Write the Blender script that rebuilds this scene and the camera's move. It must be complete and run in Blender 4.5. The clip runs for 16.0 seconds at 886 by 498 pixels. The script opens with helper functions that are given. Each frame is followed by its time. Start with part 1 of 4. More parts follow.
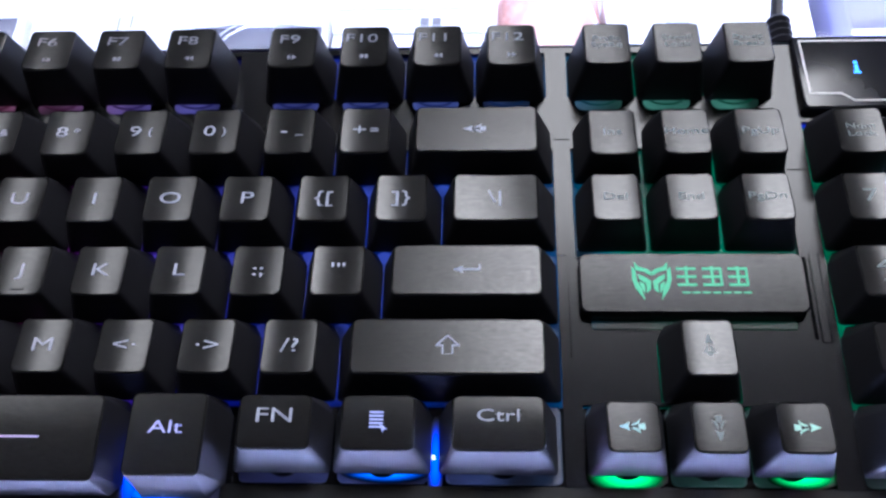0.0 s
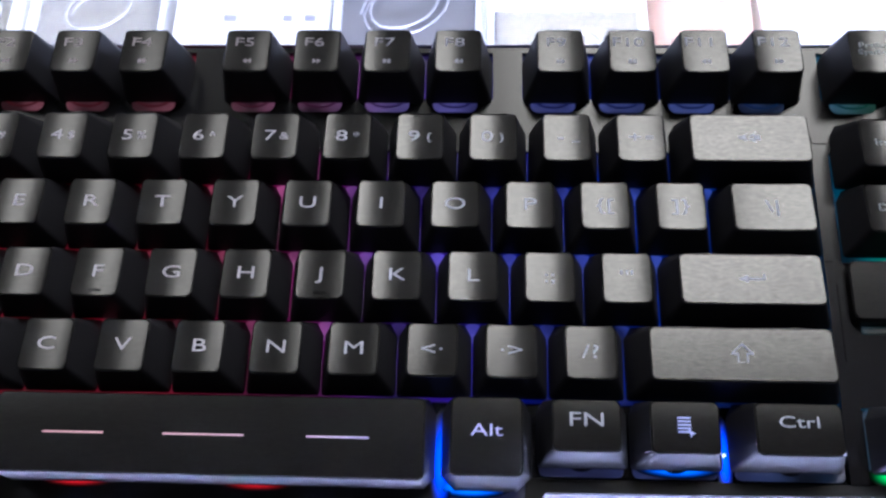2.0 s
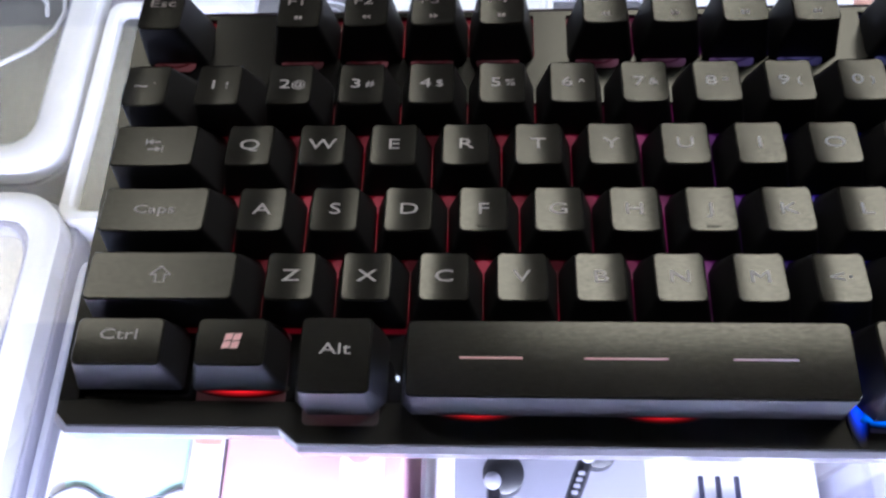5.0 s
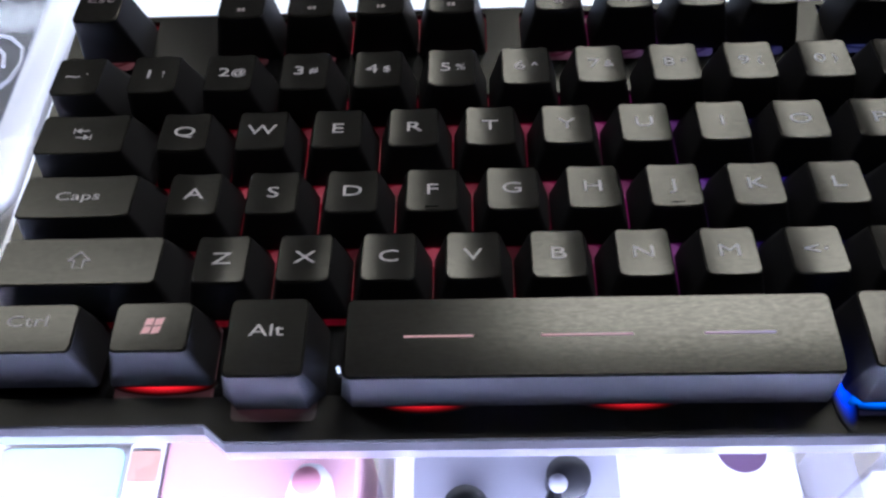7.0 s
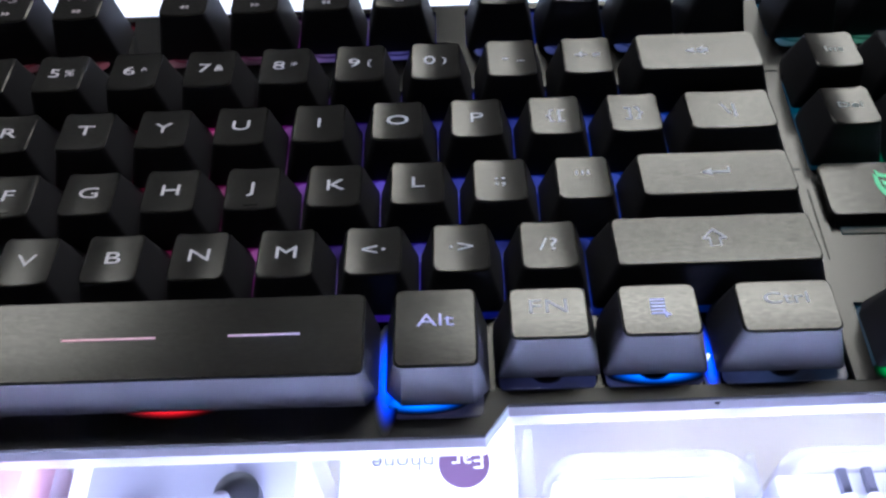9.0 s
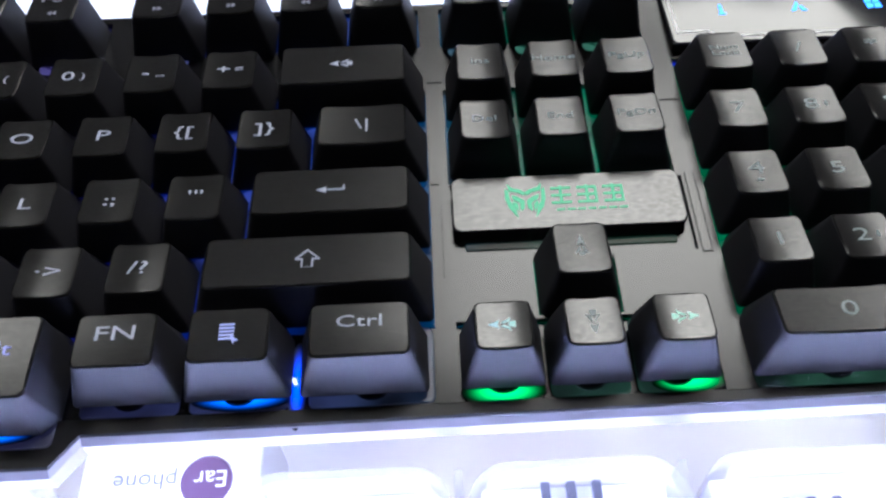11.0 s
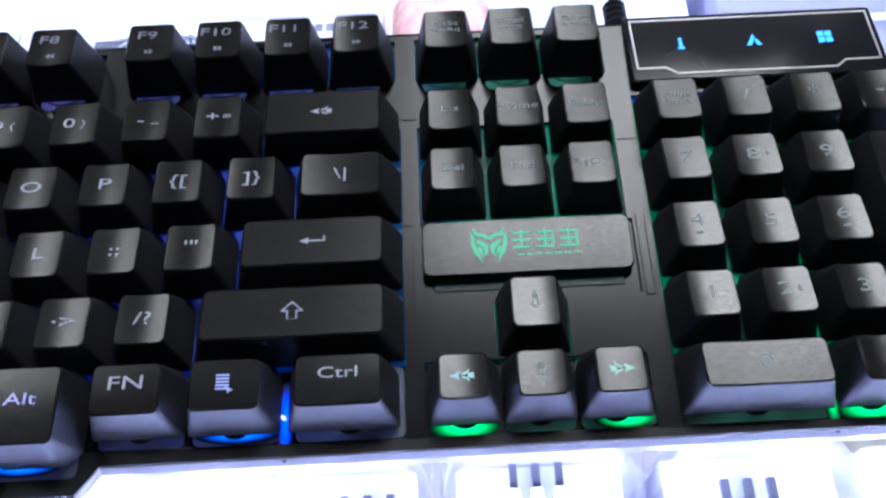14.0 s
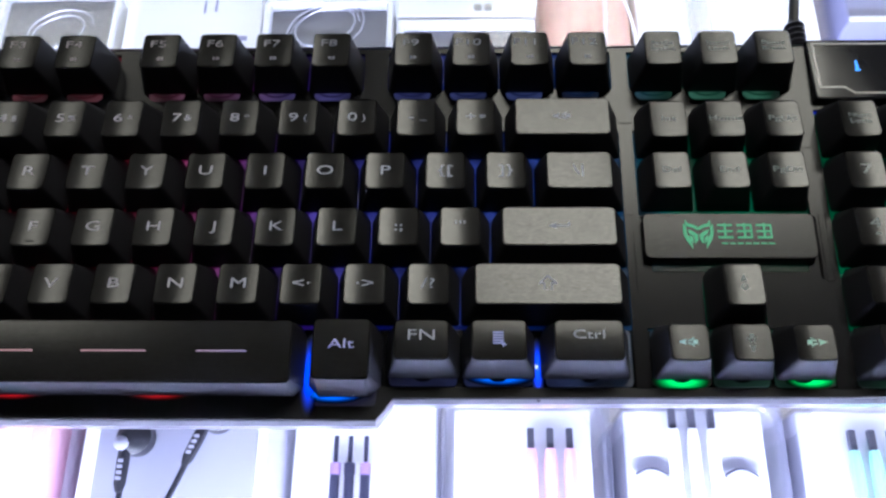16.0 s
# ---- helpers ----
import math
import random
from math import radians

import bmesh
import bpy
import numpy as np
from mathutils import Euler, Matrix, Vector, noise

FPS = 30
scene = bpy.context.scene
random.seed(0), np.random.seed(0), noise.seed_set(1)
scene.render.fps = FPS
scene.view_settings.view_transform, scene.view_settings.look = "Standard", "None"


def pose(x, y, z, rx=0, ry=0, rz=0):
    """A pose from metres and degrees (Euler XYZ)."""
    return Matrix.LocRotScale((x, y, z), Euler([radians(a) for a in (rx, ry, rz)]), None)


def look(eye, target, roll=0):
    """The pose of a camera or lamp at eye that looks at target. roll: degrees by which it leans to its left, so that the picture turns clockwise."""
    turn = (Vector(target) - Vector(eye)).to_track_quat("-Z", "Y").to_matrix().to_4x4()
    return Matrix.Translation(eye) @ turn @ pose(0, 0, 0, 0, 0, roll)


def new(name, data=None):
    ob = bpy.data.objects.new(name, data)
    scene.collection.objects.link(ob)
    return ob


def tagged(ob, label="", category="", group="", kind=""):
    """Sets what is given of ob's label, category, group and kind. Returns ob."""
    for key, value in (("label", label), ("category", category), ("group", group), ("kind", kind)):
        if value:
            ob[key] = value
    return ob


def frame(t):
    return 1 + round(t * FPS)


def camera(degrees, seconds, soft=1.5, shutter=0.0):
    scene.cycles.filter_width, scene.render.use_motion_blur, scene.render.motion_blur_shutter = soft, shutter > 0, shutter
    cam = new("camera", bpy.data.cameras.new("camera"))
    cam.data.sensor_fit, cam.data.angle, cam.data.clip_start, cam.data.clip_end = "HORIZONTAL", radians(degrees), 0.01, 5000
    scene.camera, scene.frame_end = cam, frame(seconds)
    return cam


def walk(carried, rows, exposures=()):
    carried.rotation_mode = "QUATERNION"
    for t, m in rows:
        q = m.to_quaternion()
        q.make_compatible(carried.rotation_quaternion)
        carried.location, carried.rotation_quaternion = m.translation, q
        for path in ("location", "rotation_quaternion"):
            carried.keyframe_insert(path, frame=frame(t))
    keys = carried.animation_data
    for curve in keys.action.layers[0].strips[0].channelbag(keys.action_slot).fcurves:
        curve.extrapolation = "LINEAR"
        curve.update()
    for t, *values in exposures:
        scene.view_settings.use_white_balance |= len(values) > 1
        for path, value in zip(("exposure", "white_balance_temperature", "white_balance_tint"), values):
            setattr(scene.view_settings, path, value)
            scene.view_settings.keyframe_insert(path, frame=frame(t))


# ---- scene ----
cam = camera(54.03, 16.0, soft=2.6)
PATH = [
    (0, (0.26745, -0.03905, 0.21237), (0.1763, 0.8552, -1.5743), -5.3),
    (0.5, (0.25198, -0.03742, 0.21393), (0.1450, 0.8535, -1.5735), -6.3),
    (1, (0.23643, -0.03290, 0.21392), (0.1224, 0.8217, -1.5907), -6.8),
    (1.5, (0.21702, -0.02834, 0.22227), (0.0999, 0.7704, -1.6076), -7.3),
    (2, (0.19749, -0.02317, 0.23300), (0.1078, 0.6869, -1.6346), -6.1),
    (2.5, (0.17984, -0.02246, 0.24501), (0.0785, 0.6440, -1.6380), -7.6),
    (3, (0.15060, -0.02235, 0.25259), (0.0210, 0.6043, -1.6423), -10.3),
    (3.5, (0.12494, -0.02225, 0.25654), (-0.0348, 0.5872, -1.6416), -13.5),
    (4, (0.10862, -0.02261, 0.25558), (-0.0669, 0.5941, -1.6388), -15.6),
    (4.5, (0.10788, -0.03743, 0.24327), (-0.0424, 0.6941, -1.6121), -11.2),
    (4.7, (0.10408, -0.04913, 0.23424), (-0.0298, 0.7529, -1.5930), -8.6),
    (6.8, (0.09903, -0.07996, 0.19092), (0.0328, 1.0302, -1.4713), -3.7),
    (7, (0.10972, -0.07959, 0.19146), (0.0389, 1.0383, -1.4655), -4.0),
    (7.5, (0.13400, -0.07936, 0.18746), (0.0832, 1.0517, -1.4612), -2.9),
    (8, (0.15318, -0.07981, 0.18409), (0.1098, 1.0593, -1.4592), -2.6),
    (8.5, (0.17880, -0.08208, 0.18342), (0.1327, 1.0711, -1.4500), -3.4),
    (9, (0.20385, -0.08228, 0.18121), (0.1723, 1.0908, -1.4383), -3.1),
    (9.5, (0.22311, -0.08067, 0.18068), (0.2219, 1.0921, -1.4394), -2.2),
    (10, (0.24806, -0.07858, 0.18009), (0.2543, 1.0888, -1.4438), -2.5),
    (10.2, (0.25661, -0.07862, 0.17824), (0.2636, 1.0917, -1.4436), -2.6),
    (12.3, (0.33120, -0.07060, 0.17797), (0.3571, 1.0903, -1.4504), -1.1),
    (12.5, (0.33562, -0.06881, 0.17705), (0.3631, 1.0926, -1.4510), -1.2),
    (13, (0.33544, -0.06249, 0.18130), (0.3656, 1.0620, -1.4724), -1.6),
    (13.5, (0.32339, -0.05451, 0.20013), (0.3258, 0.9480, -1.5305), -3.3),
    (14, (0.29696, -0.05671, 0.21733), (0.2893, 0.8815, -1.5489), -3.1),
    (14.5, (0.27573, -0.05860, 0.22794), (0.2558, 0.8329, -1.5622), -2.9),
    (15, (0.25532, -0.06306, 0.24086), (0.2231, 0.7885, -1.5685), -2.5),
    (15.5, (0.24346, -0.06462, 0.25784), (0.1948, 0.7495, -1.5683), -3.1),
    (16, (0.23559, -0.06540, 0.27054), (0.1793, 0.7319, -1.5628), -3.7),
]
walk(cam, [(t, look(eye, target, roll)) for t, eye, target, roll in PATH],
     exposures=[(0, 0.55, 4950, 20), (1, 0.55, 5100, 20), (1.5, 0.4, 5150, 18), (2.5, 0.45, 5250, 15), (3, 0.5, 5300, 13), (3.5, 0.25, 5500, 11), (4, -0.1, 5700, 8), (4.5, -0.2, 5750, 8),
                (7, -0.1, 5500, 10), (7.5, 0.2, 5300, 13), (8.5, 0.4, 5300, 12), (10, 0.4, 5300, 12), (12.5, 0.4, 5000, 18), (13.5, 0.4, 4950, 17), (14.5, 0.35, 5000, 15), (15.2, 0.1, 5250, 11), (16, -0.25, 5450, 10)])

# ---------------------------------------------------------------- world and lights
world = bpy.data.worlds.new("world")
scene.world = world
world.use_nodes = True
world.node_tree.nodes["Background"].inputs[0].default_value = (0.62, 0.62, 0.8, 1)
world.node_tree.nodes["Background"].inputs[1].default_value = 0.25
scene.view_settings.exposure = 0.0

CEILING_GLOW = 22.0
LED_REAR = 1.6
LED_FRONT = 27.0
BACKLIGHT = 0.1


def area_lamp(name, m, sx, sy, power, colour):
    lamp = bpy.data.lights.new(name, "AREA")
    lamp.shape, lamp.size, lamp.size_y, lamp.energy, lamp.color = "RECTANGLE", sx, sy, power, colour
    ob = new(name, lamp)
    ob.matrix_world = m
    return ob


# LED strips under the rear and front rims of the showcase
area_lamp("showcase_led_rear", look((0.2, 0.36, -0.004), (0.2, 0.34, -0.14)), 1.5, 0.02, LED_REAR, (0.93, 0.95, 1.0))
area_lamp("showcase_led_front", look((0.33, -0.17, -0.004), (0.33, -0.15, -0.14)), 1.24, 0.02, LED_FRONT, (0.82, 0.81, 1.0))


# ---------------------------------------------------------------- materials
def mat(name, colour=(0.5, 0.5, 0.5), rough=0.5, metal=0.0, spec=0.5):
    m = bpy.data.materials.new(name)
    m.use_nodes = True
    b = m.node_tree.nodes["Principled BSDF"]
    b.inputs["Base Color"].default_value = (*colour, 1)
    b.inputs["Roughness"].default_value = rough
    b.inputs["Metallic"].default_value = metal
    b.inputs["Specular IOR Level"].default_value = spec
    return m


def node(m, kind, **values):
    n = m.node_tree.nodes.new(kind)
    for k, v in values.items():
        n.inputs[k].default_value = v
    return n


def link(m, a, b):
    m.node_tree.links.new(a, b)


def worn(name, colour, rough, scale=900.0, bump=0.15, vary=0.25, rvary=0.12, big=40.0, spec=0.5, metal=0.0, detail=3.0, speck=0.0, brushed=1.0):
    """A surface with grain and slow stains, at real size."""
    m = mat(name, colour, rough, metal, spec)
    b = m.node_tree.nodes["Principled BSDF"]
    pos = node(m, "ShaderNodeNewGeometry").outputs["Position"]
    fine = node(m, "ShaderNodeTexNoise", Scale=scale, Detail=detail)
    slow = node(m, "ShaderNodeTexNoise", Scale=big, Detail=4.0)
    grain = node(m, "ShaderNodeMapping", Scale=(brushed, 1.0, 1.0))
    link(m, pos, grain.inputs["Vector"])
    link(m, grain.outputs["Vector"], fine.inputs["Vector"]), link(m, pos, slow.inputs["Vector"])
    hsv = node(m, "ShaderNodeHueSaturation", Color=(*colour, 1))
    mr = node(m, "ShaderNodeMapRange")
    mr.inputs["To Min"].default_value, mr.inputs["To Max"].default_value = 1 - vary, 1 + vary
    link(m, slow.outputs["Fac"], mr.inputs["Value"])
    link(m, mr.outputs["Result"], hsv.inputs["Value"])
    link(m, hsv.outputs["Color"], b.inputs["Base Color"])
    rr = node(m, "ShaderNodeMapRange")
    rr.inputs["To Min"].default_value, rr.inputs["To Max"].default_value = rough - rvary, rough + rvary
    link(m, slow.outputs["Fac"], rr.inputs["Value"])
    link(m, rr.outputs["Result"], b.inputs["Roughness"])
    if speck:
        sp = node(m, "ShaderNodeMapRange")
        sp.inputs["From Min"].default_value, sp.inputs["From Max"].default_value = 0.35, 0.65
        sp.inputs["To Min"].default_value, sp.inputs["To Max"].default_value = spec * (1 - speck), spec * (1 + speck)
        link(m, fine.outputs["Fac"], sp.inputs["Value"])
        link(m, sp.outputs["Result"], b.inputs["Specular IOR Level"])
    if bump:
        bp = node(m, "ShaderNodeBump", Strength=bump, Distance=0.0004)
        link(m, fine.outputs["Fac"], bp.inputs["Height"])
        link(m, bp.outputs["Normal"], b.inputs["Normal"])
    return m


RAINBOW = [(0.0, (0.7, 0.006, 0.02)), (0.28, (0.75, 0.01, 0.06)), (0.36, (0.5, 0.02, 0.26)), (0.41, (0.16, 0.025, 0.6)),
           (0.48, (0.025, 0.03, 0.7)), (0.62, (0.01, 0.10, 0.75)), (0.675, (0.01, 0.3, 0.75)), (0.715, (0.0, 0.55, 0.22)), (1.0, (0.0, 0.7, 0.16))]


def rainbow(m, pale=0.0):
    """The backlight's colour along the keyboard's length, from red through blue to green."""
    pos = node(m, "ShaderNodeNewGeometry").outputs["Position"]
    xyz = node(m, "ShaderNodeSeparateXYZ")
    link(m, pos, xyz.inputs[0])
    mr = node(m, "ShaderNodeMapRange")
    mr.inputs["From Min"].default_value, mr.inputs["From Max"].default_value = 0.0, 0.425
    link(m, xyz.outputs["X"], mr.inputs["Value"])
    ramp = m.node_tree.nodes.new("ShaderNodeValToRGB")
    els = ramp.color_ramp.elements
    while len(els) < len(RAINBOW):
        els.new(0.5)
    for e, (p, c) in zip(els, RAINBOW):
        e.position, e.color = p, (*[v + (1 - v) * pale for v in c], 1)
    link(m, mr.outputs["Result"], ramp.inputs["Fac"])
    return ramp.outputs["Color"]


def backlit(name, strength, pale=0.0, base=(0.05, 0.05, 0.05), rough=0.5, patchy=True):
    m = mat(name, base, rough)
    b = m.node_tree.nodes["Principled BSDF"]
    link(m, rainbow(m, pale), b.inputs["Emission Color"])
    b.inputs["Emission Strength"].default_value = strength
    if patchy:
        pos = node(m, "ShaderNodeNewGeometry").outputs["Position"]
        n = node(m, "ShaderNodeTexNoise", Scale=70.0, Detail=1.0)
        link(m, pos, n.inputs["Vector"])
        mr = node(m, "ShaderNodeMapRange")
        mr.inputs["From Min"].default_value, mr.inputs["From Max"].default_value = 0.35, 0.7
        mr.inputs["To Min"].default_value, mr.inputs["To Max"].default_value = strength * 0.2, strength * 1.9
        link(m, n.outputs["Fac"], mr.inputs["Value"])
        link(m, mr.outputs["Result"], b.inputs["Emission Strength"])
    return m


def glowing(name, colour, strength):
    m = mat(name, (0.02, 0.02, 0.02), 0.6)
    b = m.node_tree.nodes["Principled BSDF"]
    b.inputs["Emission Color"].default_value = (*colour, 1)
    b.inputs["Emission Strength"].default_value = strength
    return m


def clear(name, tint, gloss=0.12, rough=0.08, body=0.0, body_colour=(0.8, 0.8, 0.9)):
    """Clear or milky plastic film: see-through, with a gloss and a share of milky body."""
    m = bpy.data.materials.new(name)
    m.use_nodes = True
    t = m.node_tree
    t.nodes.remove(t.nodes["Principled BSDF"])
    out = t.nodes["Material Output"]
    tr = node(m, "ShaderNodeBsdfTransparent", Color=(*tint, 1))
    gl = node(m, "ShaderNodeBsdfGlossy", Color=(1, 1, 1, 1), Roughness=rough)
    df = node(m, "ShaderNodeBsdfDiffuse", Color=(*body_colour, 1))
    one, two = node(m, "ShaderNodeMixShader", Fac=body), node(m, "ShaderNodeMixShader", Fac=gloss)
    link(m, tr.outputs[0], one.inputs[1]), link(m, df.outputs[0], one.inputs[2])
    link(m, one.outputs[0], two.inputs[1]), link(m, gl.outputs[0], two.inputs[2])
    link(m, two.outputs[0], out.inputs["Surface"])
    return m


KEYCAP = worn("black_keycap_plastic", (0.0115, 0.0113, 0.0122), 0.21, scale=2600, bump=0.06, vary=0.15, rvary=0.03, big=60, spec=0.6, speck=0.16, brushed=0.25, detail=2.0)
# matte sides; base colour lifted over the tops' to imitate lens haze
KEY_SIDE = worn("haze_lifted_matte_key_side", (0.026, 0.026, 0.032), 0.55, scale=1500, bump=0.04, vary=0.1, rvary=0.02, big=60, spec=0.18)
CASE = worn("black_satin_case", (0.010, 0.010, 0.013), 0.21, scale=2500, bump=0.02, vary=0.2, rvary=0.03, big=25, spec=0.42)
LIP = worn("black_matte_lip", (0.012, 0.012, 0.016), 0.42, scale=1800, bump=0.05, vary=0.2, rvary=0.05, big=30, spec=0.35)
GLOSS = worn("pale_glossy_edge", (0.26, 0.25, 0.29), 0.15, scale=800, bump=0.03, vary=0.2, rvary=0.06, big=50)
LEGEND = backlit("backlit_white_legend", 0.19, pale=0.8, base=(0.3, 0.3, 0.32), rough=0.5, patchy=False)
DIM_LEGEND = backlit("dim_backlit_legend", 0.10, pale=0.65, base=(0.2, 0.2, 0.21), rough=0.5, patchy=False)
TINTED = backlit("backlit_tinted_legend", 0.55, pale=0.3, base=(0.4, 0.4, 0.42), rough=0.5, patchy=False)
TRAY = backlit("milky_light_tray", 0.035, pale=0.25, base=(0.13, 0.13, 0.155), rough=0.35, patchy=True)
LIGHT_BED = backlit("backlight_sheet", BACKLIGHT, base=(0.08, 0.08, 0.09), rough=0.5)


def led_glow(name, colour, strength):
    """A lit spot in a diffusing sheet: bright in the middle, fading to its rim."""
    m = glowing(name, colour, strength)
    b = m.node_tree.nodes["Principled BSDF"]
    at = node(m, "ShaderNodeTexCoord").outputs["Generated"]
    far = node(m, "ShaderNodeVectorMath")
    far.operation = "DISTANCE"
    far.inputs[1].default_value = (0.5, 0.5, 0.5)
    flat = node(m, "ShaderNodeVectorMath")
    flat.operation = "MULTIPLY"
    flat.inputs[1].default_value = (1, 1, 0)
    far.inputs[1].default_value = (0.5, 0.5, 0)
    link(m, at, flat.inputs[0])
    link(m, flat.outputs[0], far.inputs[0])
    mr = node(m, "ShaderNodeMapRange")
    mr.interpolation_type = "SMOOTHERSTEP"
    mr.inputs["From Min"].default_value, mr.inputs["From Max"].default_value = 0.0, 0.5
    mr.inputs["To Min"].default_value, mr.inputs["To Max"].default_value = strength, 0.0
    link(m, far.outputs["Value"], mr.inputs["Value"])
    link(m, mr.outputs["Result"], b.inputs["Emission Strength"])
    return m


LED_RED = led_glow("red_led_glow", (1.0, 0.012, 0.02), 1.5)
LED_BLUE = led_glow("blue_led_glow", (0.01, 0.06, 1.0), 2.4)
LED_CYAN = led_glow("cyan_led_glow", (0.012, 0.16, 1.0), 2.4)
LED_GREEN = led_glow("green_led_glow", (0.01, 0.8, 0.12), 2.2)
SCREEN = worn("dark_glossy_panel", (0.014, 0.015, 0.022), 0.09, scale=42, bump=0.7, vary=0.2, rvary=0.02, big=30, detail=0.0)
SILVER_LINE = worn("silver_printed_line", (0.5, 0.5, 0.52), 0.35, scale=500, bump=0.0, vary=0.1, metal=0.3)
ICON_BLUE = glowing("blue_indicator", (0.08, 0.35, 1.0), 2.2)
WHITE_LED = glowing("white_led", (0.8, 0.85, 1.0), 1.5)
LOGO_GREEN = glowing("green_backlit_print", (0.13, 0.50, 0.22), 0.95)
RUBBER = worn("black_cable_rubber", (0.015, 0.015, 0.02), 0.45, scale=700, bump=0.1)
GLASS = clear("counter_glass", (0.98, 0.985, 0.985), 0.014, 0.0)
WHITE_CARD = worn("white_card", (0.8, 0.8, 0.83), 0.6, scale=500, bump=0.03, vary=0.05, big=12)
WHITE_SHELF = worn("white_shelf_board", (0.78, 0.78, 0.82), 0.5, scale=300, bump=0.03, vary=0.06, big=6)
MILKY = clear("milky_clear_plastic", (0.93, 0.93, 0.98), 0.04, 0.12, 0.35, (0.75, 0.76, 0.86))
FILM = clear("clear_plastic_film", (0.93, 0.93, 0.96), 0.02, 0.1, 0.03, (0.8, 0.8, 0.85))
RIM_PLASTIC = clear("clear_plastic_rim", (0.93, 0.93, 0.97), 0.04, 0.2, 0.12, (0.7, 0.7, 0.8))


# ---------------------------------------------------------------- mesh helpers
def part(name, bm, material, parent, label="", smooth=True, angle=35):
    bmesh.ops.recalc_face_normals(bm, faces=bm.faces)
    me = bpy.data.meshes.new(name)
    bm.to_mesh(me)
    bm.free()
    me.materials.append(material)
    if smooth:
        me.polygons.foreach_set("use_smooth", [True] * len(me.polygons))
        me.set_sharp_from_angle(angle=radians(angle))
    ob = new(name, me)
    ob.parent = parent
    if label:
        ob["label"] = label
    return ob


def thing(name, label, category, group="", kind="", at=(0, 0, 0)):
    ob = new(name)
    ob.empty_display_size = 0.01
    ob.location = at
    return tagged(ob, label, category, group, kind)


def rounded(x0, x1, y0, y1, r, n=4):
    """The outline of a rounded rectangle, counter-clockwise. r: one radius, or four (front left, front right, rear right, rear left)."""
    rs = r if isinstance(r, (tuple, list)) else (r, r, r, r)
    pts = []
    for (cx, cy, a0), q in zip(((x0, y0, 180), (x1, y0, 270), (x1, y1, 0), (x0, y1, 90)), rs):
        mx, my = cx + (q if cx == x0 else -q), cy + (q if cy == y0 else -q)
        for i in range(n):
            a = radians(a0 + 90 * i / (n - 1))
            pts.append((mx + q * math.cos(a), my + q * math.sin(a)))
    return pts


def loft(bm, rings, cap_low=True, cap_high=True):
    """Joins rings of equally many points into a skin."""
    vs = [[bm.verts.new(p) for p in ring] for ring in rings]
    for a, b in zip(vs, vs[1:]):
        for i in range(len(a)):
            j = (i + 1) % len(a)
            bm.faces.new((a[i], a[j], b[j], b[i]))
    if cap_low:
        bm.faces.new(list(reversed(vs[0])))
    if cap_high:
        bm.faces.new(vs[-1])
    return vs


def slab(bm, x0, x1, y0, y1, z0, z1, r=0.001, bev=0.0004, n=4):
    """A block with rounded corners and a small bevel along its top."""
    o = rounded(x0, x1, y0, y1, r, n)
    cx, cy = (x0 + x1) / 2, (y0 + y1) / 2
    fx, fy = 1 - 2 * bev / (x1 - x0), 1 - 2 * bev / (y1 - y0)
    inner = [(cx + (x - cx) * fx, cy + (y - cy) * fy) for x, y in o]
    loft(bm, [[(x, y, z0) for x, y in o], [(x, y, z1 - bev) for x, y in o], [(x, y, z1) for x, y in inner]])
    return bm


def ring_wall(bm, outer, inner, z0, z1, bev=0.0004):
    """A wall between two outlines of equally many points, open in the middle."""
    rings = [[(x, y, z0) for x, y in outer], [(x, y, z1 - bev) for x, y in outer],
             [(x + (a - x) * 0.2, y + (b - y) * 0.2, z1) for (x, y), (a, b) in zip(outer, inner)],
             [(x + (a - x) * 0.8, y + (b - y) * 0.8, z1) for (x, y), (a, b) in zip(outer, inner)],
             [(a, b, z1 - bev) for a, b in inner], [(a, b, z0) for a, b in inner]]
    vs = loft(bm, rings, False, False)
    for i in range(len(outer)):
        j = (i + 1) % len(outer)
        bm.faces.new((vs[-1][i], vs[-1][j], vs[0][j], vs[0][i]))
    return bm


def tube(bm, pts, r, n=8):
    """A round rod along a line of points."""
    pts = [Vector(p) for p in pts]
    rings, up = [], Vector((0, 0, 1))
    for i, p in enumerate(pts):
        d = (pts[min(i + 1, len(pts) - 1)] - pts[max(i - 1, 0)]).normalized()
        side = d.cross(up)
        if side.length < 0.05:
            side = d.cross(Vector((1, 0, 0)))
        side.normalize()
        over = side.cross(d)
        q = r[i] if isinstance(r, (list, tuple)) else r
        rings.append([p + (side * math.cos(2 * math.pi * k / n) + over * math.sin(2 * math.pi * k / n)) * q for k in range(n)])
    loft(bm, rings)
    return bm


def disc(bm, x, y, z, rx, ry, h, n=24, dome=0.0):
    ring = [(math.cos(2 * math.pi * k / n), math.sin(2 * math.pi * k / n)) for k in range(n)]
    rings = [[(x + a * rx, y + b * ry, z) for a, b in ring], [(x + a * rx, y + b * ry, z + h) for a, b in ring]]
    if dome:
        rings += [[(x + a * rx * s, y + b * ry * s, z + h + dome * (1 - s * s)) for a, b in ring] for s in (0.8, 0.5, 0.2)]
    loft(bm, rings)
    return bm


def flat_poly(bm, pts, z, h=0.00012):
    """A thin raised shape from an outline."""
    loft(bm, [[(x, y, z) for x, y in pts], [(x, y, z + h) for x, y in pts]])
    return bm


